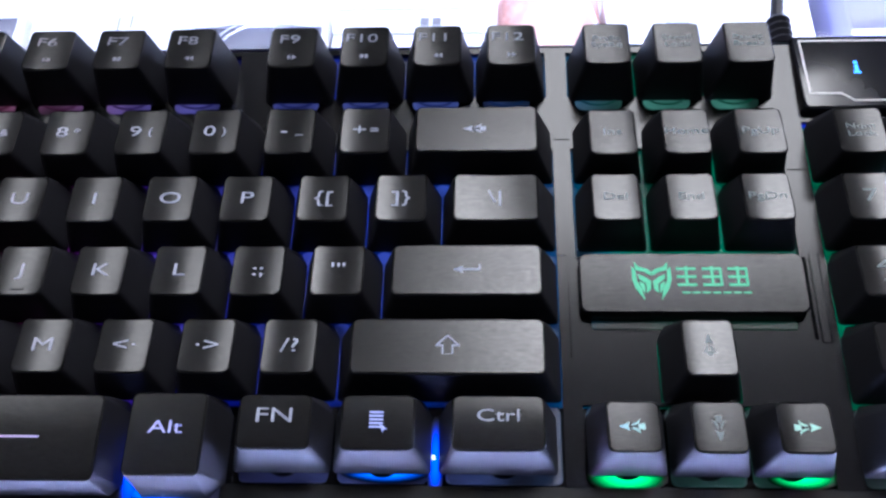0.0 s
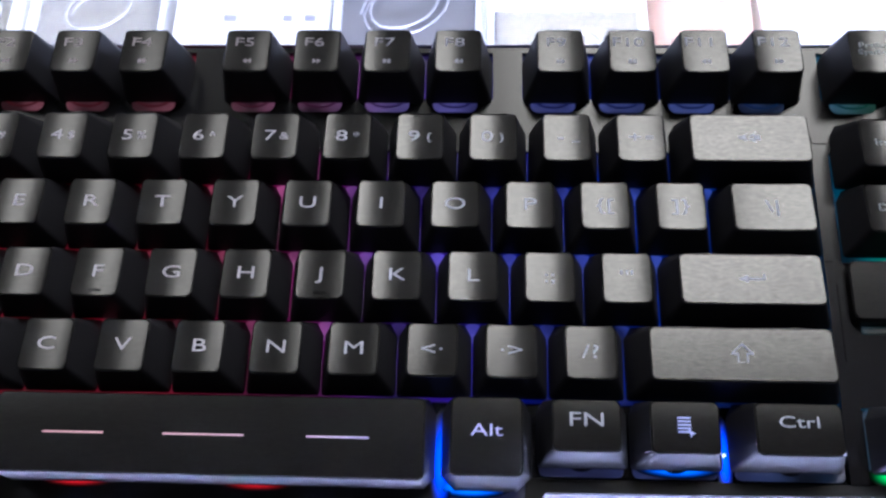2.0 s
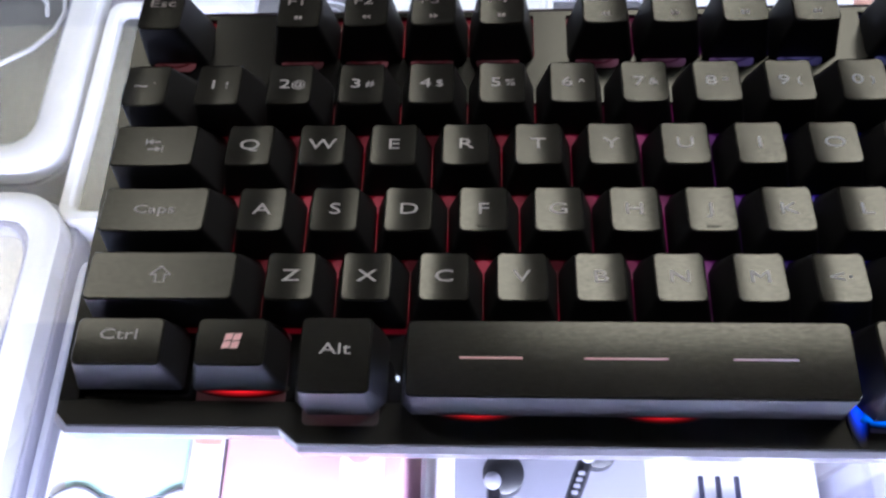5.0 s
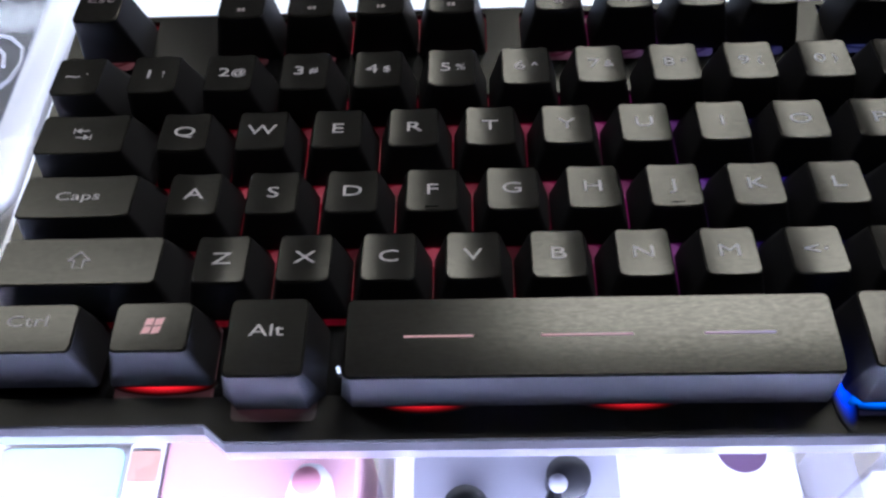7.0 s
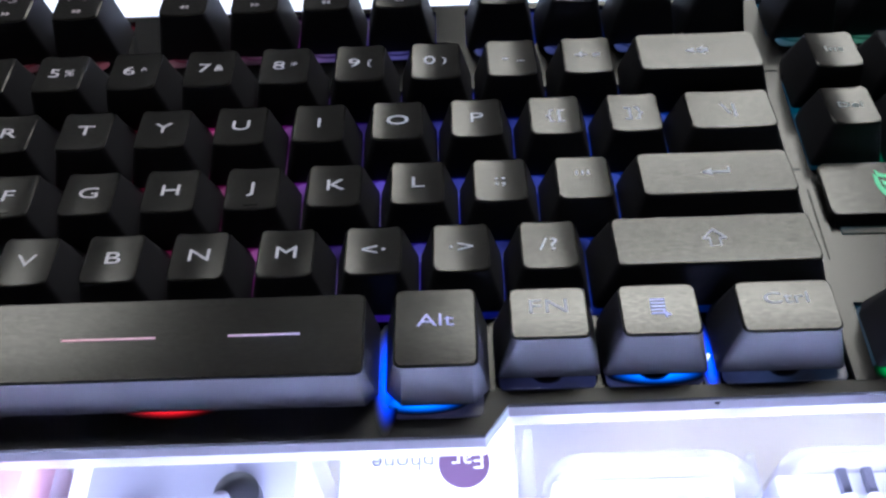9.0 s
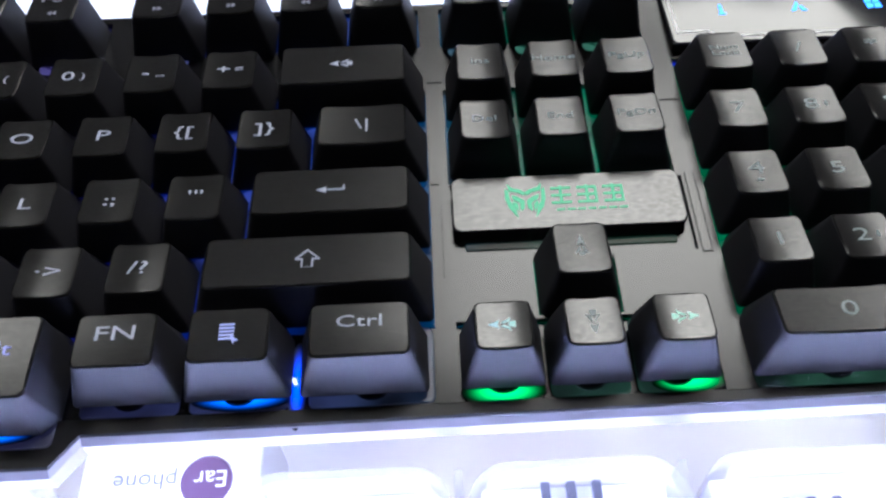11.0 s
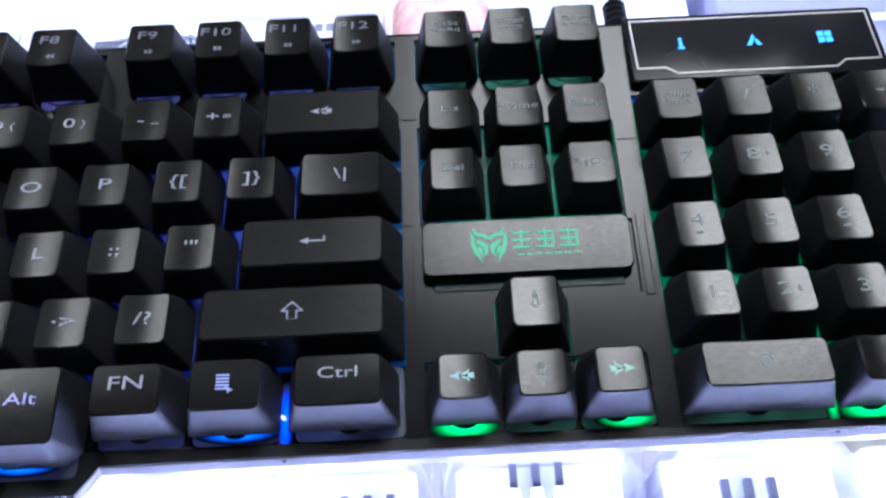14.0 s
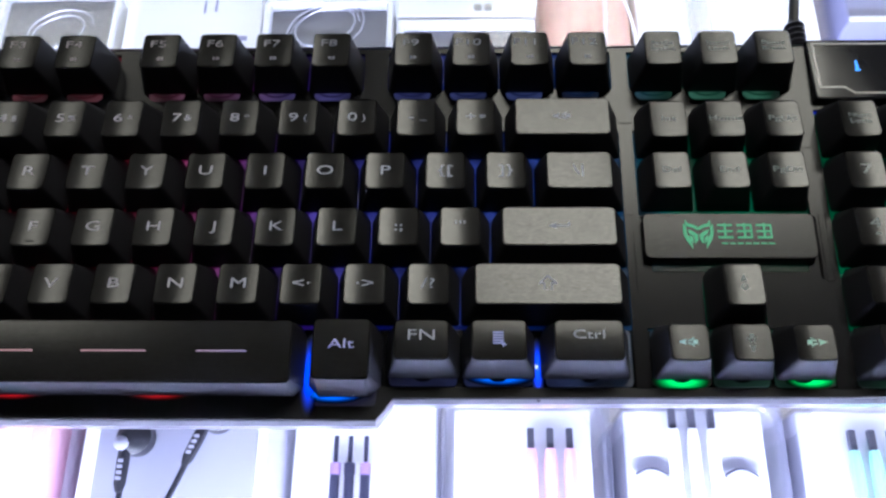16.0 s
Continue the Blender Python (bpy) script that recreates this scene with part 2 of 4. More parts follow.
def text_bmesh(body, size, cx, cy, z, wide=1.2, turn=0.0, surface=None, h=0.0001):
    """Lettering in the built-in font, centred at a place, laid on a surface."""
    c = bpy.data.curves.new("lettering", "FONT")
    c.body, c.size, c.align_x, c.align_y, c.extrude, c.resolution_u, c.offset = body, size, "CENTER", "CENTER", h / 2, 3, -0.003 * size
    tmp = bpy.data.objects.new("lettering", c)
    scene.collection.objects.link(tmp)
    me = bpy.data.meshes.new_from_object(tmp.evaluated_get(bpy.context.evaluated_depsgraph_get()))
    bpy.data.objects.remove(tmp)
    bpy.data.curves.remove(c)
    bm = bmesh.new()
    bm.from_mesh(me)
    bpy.data.meshes.remove(me)
    ca, sa = math.cos(radians(turn)), math.sin(radians(turn))
    for v in bm.verts:
        x, y = v.co.x * wide, v.co.y
        x, y = cx + x * ca - y * sa, cy + x * sa + y * ca
        base = surface(x, y) if surface else z
        v.co = (x, y, base + v.co.z + h / 2)
    return bm


# ---------------------------------------------------------------- the shop around the counter
def room():
    wall = worn("painted_shop_wall", (0.36, 0.36, 0.39), 0.8, scale=200, bump=0.05, vary=0.12, big=1.2)
    floor_m = worn("grey_floor_tile", (0.25, 0.25, 0.27), 0.5, scale=100, bump=0.03, vary=0.15, big=2)
    ceil_m = worn("grey_ceiling_board", (0.20, 0.195, 0.185), 0.8, scale=100, bump=0.05, vary=0.06, big=1)
    lo, hi, zf, zc = -3.0, 3.6, -0.95, 2.0
    for name, box, m in (("floor", (lo, hi, lo, hi, zf - 0.1, zf), floor_m), ("ceiling", (lo, hi, lo, hi, zc, zc + 0.1), ceil_m),
                         ("wall_west", (lo - 0.1, lo, lo, hi, zf, zc), wall), ("wall_east", (hi, hi + 0.1, lo, hi, zf, zc), wall),
                         ("wall_south", (lo - 0.1, hi + 0.1, lo - 0.1, lo, zf, zc), wall), ("wall_north", (lo - 0.1, hi + 0.1, hi, hi + 0.1, zf, zc), wall)):
        bm = slab(bmesh.new(), *box, r=0.002, bev=0.001)
        tagged(part(name, bm, m, None), "plain painted shop " + name.split("_")[0], name.split("_")[0], kind="structure")
    frame_m = mat("white_lamp_frame", (0.7, 0.7, 0.7), 0.4)
    for x0, x1, y0, y1, share in PANELS:
        lamp_m = glowing("ceiling_lamp_diffuser", (1.0, 0.88, 0.65), CEILING_GLOW * share)
        lamp = thing("ceiling_light", "lit rectangular ceiling light panel with white frame", "ceiling light", "ceiling lights", at=((x0 + x1) / 2, (y0 + y1) / 2, zc))
        w, d = (x1 - x0) / 2, (y1 - y0) / 2
        part("diffuser", slab(bmesh.new(), -w, w, -d, d, -0.03, -0.004, 0.01, 0.002), lamp_m, lamp)
        part("frame", ring_wall(bmesh.new(), rounded(-w - 0.03, w + 0.03, -d - 0.03, d + 0.03, 0.01), rounded(-w - 0.001, w + 0.001, -d - 0.001, d + 0.001, 0.01), -0.035, -0.001), frame_m, lamp)


PANELS = [(0.24, 1.35, 0.86, 1.80, 0.43), (0.4, 1.9, 2.3, 2.9, 0.42), (-1.6, -0.82, 0.8, 1.85, 0.22)]
room()


def showcase():
    """The lit glass display counter on which the keyboard lies."""
    x0, x1, y0, y1, zb = -0.55, 1.0, -0.4, 0.56, -0.16
    case = thing("display_counter", "lit white shop display counter with a glass top", "display counter", at=(0, 0, -0.95))
    up = 0.95
    metal = worn("brushed_aluminium", (0.6, 0.6, 0.63), 0.3, scale=400, bump=0.05, metal=0.9)
    part("shelf", slab(bmesh.new(), x0, x1, y0, y1, zb - 0.02 + up, zb + up, 0.002, 0.001), WHITE_SHELF, case)
    part("cabinet_base", slab(bmesh.new(), x0, x1, y0, y1, 0.0, zb - 0.021 + up, 0.004, 0.001), WHITE_SHELF, case)
    for name, b in (("side_panel", (x0 - 0.012, x0 - 0.001, y0, y1)), ("side_panel", (x1 + 0.001, x1 + 0.012, y0, y1)),
                    ("back_panel", (x0 - 0.012, x1 + 0.012, y1 + 0.001, y1 + 0.012)), ("front_panel", (x0 - 0.012, x1 + 0.012, y0 - 0.012, y0 - 0.001))):
        part(name, slab(bmesh.new(), *b, 0.0, 0.0005 + up, 0.001, 0.0005), WHITE_SHELF, case)
    for y, xa in ((-0.17, -0.29), (0.36, -0.55)):
        part("led_strip", slab(bmesh.new(), xa, 0.95, y - 0.012, y + 0.012, -0.0025 + up, 0.0008 + up, 0.001, 0.0005), metal, case, "slim aluminium led strip")
    g = part("glass_top", slab(bmesh.new(), x0 - 0.012, x1 + 0.012, y0 - 0.012, y1 + 0.012, 0.001 + up, 0.0085 + up, 0.003, 0.0008), GLASS, case, "clear glass counter top")
    g.visible_shadow = False
    return case


showcase()

# ---------------------------------------------------------------- the keyboard
U = 0.01905
TOP = 0.0292
PLATE = 0.0165
BED = 0.0148
SLOPE = 0.036


def lift(y):
    """How far the sloping keyboard stands higher at y than at its front."""
    return SLOPE * max(y, 0.0)


keyboard = thing("keyboard", "black full-size gaming keyboard with rainbow backlight, on a glass counter", "keyboard")


def case_outline(grow=0.0):
    """Outline of the case from the front left corner, with the stepped front lip."""
    L, R, B = -0.0055 - grow, 0.4245 + grow, 0.1208 + grow
    return [(L, -0.0035 - grow), (L + 0.003, -0.0065 - grow), (0.0505, -0.0065 - grow), (0.0555, -0.0105 - grow), (0.2085, -0.0100 - grow), (0.2135, -0.0035 - grow),
            (R - 0.003, -0.0020 - grow), (R, 0.0008 - grow), (R, B - 0.003), (R - 0.003, B), (L + 0.003, B), (L, B - 0.003)]


WELLS = [(-0.0006, 0.2858, 0.0, 0.0868), (0.2903, 0.3447, 0.0558, 0.0868), (0.2906, 0.3460, 0.0345, 0.0556),
         (0.3083, 0.3267, 0.0192, 0.0378), (0.2903, 0.3447, 0.0, 0.0186), (0.3508, 0.4234, 0.0, 0.0945),
         (0.0, 0.0190, 0.1028, 0.1175), (0.0381, 0.1143, 0.1028, 0.1175), (0.1239, 0.2000, 0.1028, 0.1175), (0.2083, 0.2846, 0.1028, 0.1175), (0.2903, 0.3447, 0.1028, 0.1175)]


def keyboard_case():
    # lower shell, with a bevelled glossy edge running round
    bm = bmesh.new()
    o, e = case_outline(), case_outline(0.0012)
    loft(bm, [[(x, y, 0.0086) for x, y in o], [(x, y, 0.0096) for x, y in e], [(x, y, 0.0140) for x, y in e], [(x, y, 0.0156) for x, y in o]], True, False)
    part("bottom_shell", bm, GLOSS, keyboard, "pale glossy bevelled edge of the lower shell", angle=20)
    # top plate as strips round the key wells: cells of a grid that no well covers
    xs = sorted({-0.0055, 0.4245} | {w[0] for w in WELLS} | {w[1] for w in WELLS} | {0.0535, 0.2110})
    ys = sorted({0.0, 0.1192} | {w[2] for w in WELLS} | {w[3] for w in WELLS})
    bm = bmesh.new()
    corner = {}

    def vert(x, y):
        if (x, y) not in corner:
            corner[x, y] = bm.verts.new((x, y, PLATE))
        return corner[x, y]

    for xa, xb in zip(xs, xs[1:]):
        for ya, yb in zip(ys, ys[1:]):
            mx, my = (xa + xb) / 2, (ya + yb) / 2
            if any(w[0] < mx < w[1] and w[2] < my < w[3] for w in WELLS):
                continue
            bm.faces.new((vert(xa, ya), vert(xb, ya), vert(xb, yb), vert(xa, yb)))
    geo = bmesh.ops.extrude_face_region(bm, geom=bm.faces[:])
    bmesh.ops.translate(bm, verts=[v for v in geo["geom"] if isinstance(v, bmesh.types.BMVert)], vec=(0, 0, -0.0024))
    part("top_plate", bm, CASE, keyboard, "satin black top plate", angle=30)
    # front lip
    bm = bmesh.new()
    o = case_outline()
    front = [(o[0][0], -0.0002)] + o[:7] + [(o[7][0], -0.0002)]
    loft(bm, [[(x, y, 0.0138) for x, y in front], [(x, y, 0.0158) for x, y in front], [(x, y + 0.0004, 0.0163) for x, y in front]])
    part("front_lip", bm, LIP, keyboard)
    part("dark_floor", slab(bmesh.new(), 0.2895, 0.3465, 0.0340, 0.0560, BED + 0.0002, BED + 0.0006, 0.001, 0.0001), CASE, keyboard)
    for x, y, w, d in ((0.3468, 0.0340, 0.0003, 0.0225), (0.3490, 0.0340, 0.0003, 0.0225), (0.3468, 0.0337, 0.0025, 0.0003), (0.2882, 0.0300, 0.0003, 0.0200), (0.2862, 0.0895, 0.0040, 0.0022), (0.3452, 0.0800, 0.0055, 0.0003), (0.2862, 0.0560, 0.0018, 0.0003)):
        part("moulded_ridge", slab(bmesh.new(), x, x + w, y, y + d, PLATE - 0.0001, PLATE + 0.0003, 0.0001, 0.00005), CASE, keyboard)
    part("dark_floor", slab(bmesh.new(), -0.004, 0.423, 0.0004, 0.0184, BED - 0.0015, BED, 0.001, 0.0002), CASE, keyboard)
    bm = slab(bmesh.new(), -0.004, 0.423, 0.0186, 0.1185, BED - 0.0015, BED, 0.001, 0.0002)
    part("backlight_sheet", bm, LIGHT_BED, keyboard, "rainbow-lit sheet glowing red, blue and green")


keyboard_case()


def key_ring(hw, y0, y1, rf, rr, n=9, bevel=0.0):
    """A key's outline in columns from left to right along its front and back along its rear; rf, rr: the corners; bevel: rear corners cut straight, that deep."""
    def column(r):
        ends = [-hw + r * q for q in (0.0, 0.12, 0.45, 1.0)]
        mid = [-(hw - r) + 2 * (hw - r) * k / (n - 1) for k in range(1, n - 1)]
        return ends + mid + [-x for x in reversed(ends)]

    def bow(x, r):
        over = max(0.0, abs(x) - (hw - r))
        return r - math.sqrt(max(r * r - over * over, 0.0))

    front = [(x, y0 + (bow(x, rf) if rf < 0.002 else max(0.0, abs(x) - (hw - rf)))) for x in column(rf)]
    rear = [(x, y1 - (bow(x, rr) if not bevel else bevel * max(0.0, abs(x) - (hw - rr)) / rr)) for x in column(rr)]
    return front + rear[::-1]


def key_mesh(w, d, tw, td, z0, z1, dy=0.0, dish=0.0005, slope=-0.0005, cut=0.0018, front_cut=0.0010, knee=0.06, dx=0.0, fy=0.0, hollow=0.0):
    """A tapered keycap with a top scooped like a trough. w, d: its foot; tw, td: its top, dx, dy aside of the foot; fy: the foot's own shift; cut: the foot's rear corners; hollow: how far the top sags from front to rear."""
    bm = bmesh.new()
    hw = tw / 2
    foot = [(x, y + fy) for x, y in key_ring(w / 2, -d / 2, d / 2, front_cut, cut, bevel=cut * 1.8)]
    top = [(x + dx, y) for x, y in key_ring(hw, dy - td / 2, dy + td / 2, 0.0015, 0.0015)]
    small = [(x + dx, y) for x, y in key_ring(hw - 0.0004, dy - td / 2 + 0.0004, dy + td / 2 - 0.0004, 0.0013, 0.0013)]

    def face(x, y):
        along = (y - dy) / (td / 2)
        return z1 + slope * along + hollow * (along * along - 1) + (dish if tw < 0.03 else dish * 0.3) * (min(1.0, ((x - dx) / hw) ** 2) - 1)

    def mixed(f, z):
        return [(x + (a - x) * f, y + (b - y) * f, z) for (x, y), (a, b) in zip(foot, top)]

    h = z1 - z0
    rings = [mixed(0, z0), mixed(0.05, z0 + knee * h), mixed(0.97, z1 - 0.0010)]
    rings.append([(a, b, face(a, b) - 0.0004) for a, b in top])
    rings.append([(a, b, face(a, b)) for a, b in small])
    vs = loft(bm, rings, True, False)
    last, k = vs[-1], len(vs[-1]) // 2
    steps = 5 if hollow else 1
    prev = last[:k]
    for j in range(1, steps + 1):
        if j == steps:
            row = [last[2 * k - 1 - i] for i in range(k)]
        else:
            row = []
            for a, b in zip(last[:k], reversed(last[k:])):
                p = a.co.lerp(b.co, j / steps)
                row.append(bm.verts.new((p.x, p.y, face(p.x, p.y))))
        for i in range(k - 1):
            bm.faces.new((prev[i], prev[i + 1], row[i + 1], row[i]))
        prev = row
    return bm, face


def add_legend(key, bm, material=None):
    weak = key.location.y > 0.10 or key.location.x > 0.285  # top row, navigation block and number pad are lit more weakly
    part("legend", bm, material or (DIM_LEGEND if weak else LEGEND), key, smooth=False)


def put_key(text, cx, cy, w=1.0, d=1.0, size=0.0047, material=None, marks=None, label=None, tw=None, td=0.0135, dy=0.0, z1=TOP, z0=0.0158, gap=0.00035, off=(0, 0), sub="", foot=None, **more):
    """One key with its lettering. cx, cy in metres; w, d in key units; z1: its top over the counter; sub: a smaller second sign; foot: the foot's depth."""
    fw, fd = w * U - gap, foot or d * U - 0.00025
    tw = tw if tw is not None else fw - 0.0063
    up = lift(cy)
    bm, face = key_mesh(fw, fd, tw, td + (d - 1) * U, z0, z1 - up, dy, **more)
    key = part("key", bm, KEYCAP, keyboard, label or ("black keycap marked " + (text + sub).replace("\n", " ") if text else "plain black keycap"))
    key.location = (cx, cy, up)
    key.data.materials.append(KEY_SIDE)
    # faces that don't look up take the haze-lifted side colour
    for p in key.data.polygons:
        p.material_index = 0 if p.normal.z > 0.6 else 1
    dx = more.get("dx", 0.0)

    def on(x, y):
        return face(x, y) + 0.00003

    if text:
        add_legend(key, text_bmesh(text, size, off[0] + dx - (0.0015 if sub else 0), dy + off[1], 0, 1.55, surface=on), material)
    if sub:
        add_legend(key, text_bmesh(sub, size * 0.72, off[0] + dx + 0.0023, dy + off[1] - 0.0001, 0, 1.3, surface=on), material)
    if marks:
        bm = bmesh.new()
        marks(bm, dy, on)
        for v in bm.verts:
            v.co.x += dx
        add_legend(key, bm, material)
    return key


def outline_arrow(bm, dy, on, turn=0):
    """A hollow upward arrow."""
    pts = [(0, 0.0024), (0.0025, 0.0001), (0.0011, 0.0001), (0.0011, -0.0021), (-0.0011, -0.0021), (-0.0011, 0.0001), (-0.0025, 0.0001)]
    for i in range(len(pts)):
        a, b = Vector(pts[i]), Vector(pts[(i + 1) % len(pts)])
        n = (b - a).normalized()
        s = Vector((-n.y, n.x)) * 0.00016
        q = [a - n * 0.0001 + s, a - n * 0.0001 - s, b + n * 0.0001 - s, b + n * 0.0001 + s]
        flat_poly(bm, [(p.x, p.y + dy) for p in q], on(0, dy))


def shaft_arrow(bm, dy, on, turn, fancy=True):
    """A winged arrow pointing left, turned."""
    c, s = math.cos(radians(turn)), math.sin(radians(turn))

    def lay(pts):
        flat_poly(bm, [(x * c - y * s, dy + x * s + y * c) for x, y in pts], on(0, dy))

    lay([(-0.0032, 0), (-0.0008, -0.0009), (-0.0012, 0), (-0.0008, 0.0009)])
    if fancy:
        lay([(-0.0006, 0.0003), (0.0010, 0.0011), (0.0014, 0.0016), (0.0012, 0.0007), (0.0002, 0.00025)])
        lay([(-0.0006, -0.0003), (0.0002, -0.00025), (0.0012, -0.0007), (0.0014, -0.0016), (0.0010, -0.0011)])
        lay([(0.0010, -0.0005), (0.0024, -0.0007), (0.0024, 0.0007), (0.0010, 0.0005)])
    else:
        lay([(-0.0012, -0.0002), (0.0032, -0.0002), (0.0032, 0.0002), (-0.0012, 0.0002)])
        lay([(0.0028, 0.0002), (0.0032, 0.0002), (0.0032, 0.0012), (0.0028, 0.0012)])


def tab_marks(bm, dy, on):
    for y, sgn in ((0.0011, -1), (-0.0011, 1)):
        flat_poly(bm, [(-0.0016, y - 0.00015 + dy), (0.0016, y - 0.00015 + dy), (0.0016, y + 0.00015 + dy), (-0.0016, y + 0.00015 + dy)], on(0, dy))
        flat_poly(bm, [(sgn * 0.0005, y - 0.0008 + dy), (sgn * 0.002, y + dy), (sgn * 0.0005, y + 0.0008 + dy)][::sgn], on(0, dy) + 0.00002)
        flat_poly(bm, [(sgn * 0.0023 - 0.00015, y - 0.0009 + dy), (sgn * 0.0023 + 0.00015, y - 0.0009 + dy), (sgn * 0.0023 + 0.00015, y + 0.0009 + dy), (sgn * 0.0023 - 0.00015, y + 0.0009 + dy)], on(0, dy))


def four_panes(bm, dy, on):
    for i in (0, 1):
        for j in (0, 1):
            x0, y0 = -0.0020 + i * 0.0021, -0.0019 + j * 0.002
            sk = 0.0004
            flat_poly(bm, [(x0 + sk * j, y0 + dy), (x0 + 0.0018 + sk * j, y0 + 0.0002 + dy), (x0 + 0.0018 + sk * (j + 1), y0 + 0.0019 + dy), (x0 + sk * (j + 1), y0 + 0.0017 + dy)], on(0, dy))


def menu_marks(bm, dy, on):
    for k in range(5):
        y = 0.0019 - k * 0.0008 + dy
        flat_poly(bm, [(-0.0018, y), (0.0012, y), (0.0012, y + 0.0004), (-0.0018, y + 0.0004)], on(0, dy))
    flat_poly(bm, [(0.0003, -0.0002 + dy), (0.0022, -0.0016 + dy), (0.0014, -0.0017 + dy), (0.0012, -0.0024 + dy)][::-1], on(0, dy) + 0.00003)


NAV = (0.2995, 0.3175, 0.3355)
PAD = (0.3597, 0.3779, 0.3960, 0.4132)
F_KEYS = (0.5, 2.5, 3.5, 4.5, 5.5, 7, 8, 9, 10, 11.43, 12.43, 13.43, 14.43)
ROW_4, ROW_3, ROW_2, ROW_1 = 0.0322, 0.0297, 0.0287, 0.0290


def main_block():
    number = dict(z1=ROW_4, dy=-0.0010, td=0.0140, slope=-0.0004)
    for i, (s, q) in enumerate([("~", "`"), ("1", "!"), ("2", "@"), ("3", "#"), ("4", "$"), ("5", "%"), ("6", "^"), ("7", "&"), ("8", "*"), ("9", "("), ("0", ")"), ("-", "_"), ("+", "=")]):
        put_key(s, (i + 0.5) * U, 4.5 * U, sub=q, size=0.0044, dx=(-0.0026, -0.0014, -0.0006)[i] if i < 3 else 0.0, **number)
    put_key("", 14 * U, 4.5 * U, 2, tw=0.0303, dx=-0.0008, marks=lambda bm, dy, on: shaft_arrow(bm, dy, on, 0), label="wide black backspace keycap with a winged arrow", **number)
    for i, s in enumerate(["Q", "W", "E", "R", "T", "Y", "U", "I", "O", "P", "{[", "]}"]):
        put_key(s, (i + 2) * U, 3.5 * U, z1=ROW_3, dx=-0.0006 if i == 0 else 0.0)
    put_key("", 0.75 * U, 3.5 * U, 1.5, tw=0.0226, dx=-0.0028, z1=ROW_3, marks=tab_marks, label="black tab keycap with two arrows")
    put_key("\\|", 14.25 * U, 3.5 * U, 1.5, tw=0.0205, dx=-0.0008, z1=ROW_3)
    for i, s in enumerate(["A", "S", "D", "F", "G", "H", "J", "K", "L", ":;", "'\""]):
        k = put_key(s, (i + 2.25) * U, 2.5 * U, z1=ROW_2)
        if s in "FJ":
            z = ROW_2 - lift(2.5 * U)
            part("homing_bar", slab(bmesh.new(), -0.0016, 0.0016, -0.0053, -0.0048, z - 0.0006, z + 0.0002, 0.0002, 0.0001), KEYCAP, k)
    put_key("Caps", 0.875 * U, 2.5 * U, 1.75, size=0.0036, tw=0.0278, dx=-0.0022, z1=ROW_2)
    put_key("", 13.875 * U, 2.5 * U, 2.25, tw=0.0350, dx=-0.0006, z1=ROW_2, marks=lambda bm, dy, on: shaft_arrow(bm, dy, on, 0, False), label="wide black enter keycap with a bent arrow")
    for i, s in enumerate(["Z", "X", "C", "V", "B", "N", "M", "<\u00b7", "\u00b7>", "/?"]):
        put_key(s, (i + 2.75) * U, 1.5 * U, z1=ROW_1, slope=-0.0005)
    put_key("", 1.125 * U, 1.5 * U, 2.25, tw=0.0376, dx=-0.0018, z1=ROW_1, slope=-0.0005, marks=outline_arrow, label="wide black shift keycap with a hollow arrow")
    put_key("", 13.625 * U, 1.5 * U, 2.75, tw=0.0436, z1=ROW_1, slope=-0.0005, marks=outline_arrow, label="wide black shift keycap with a hollow arrow")


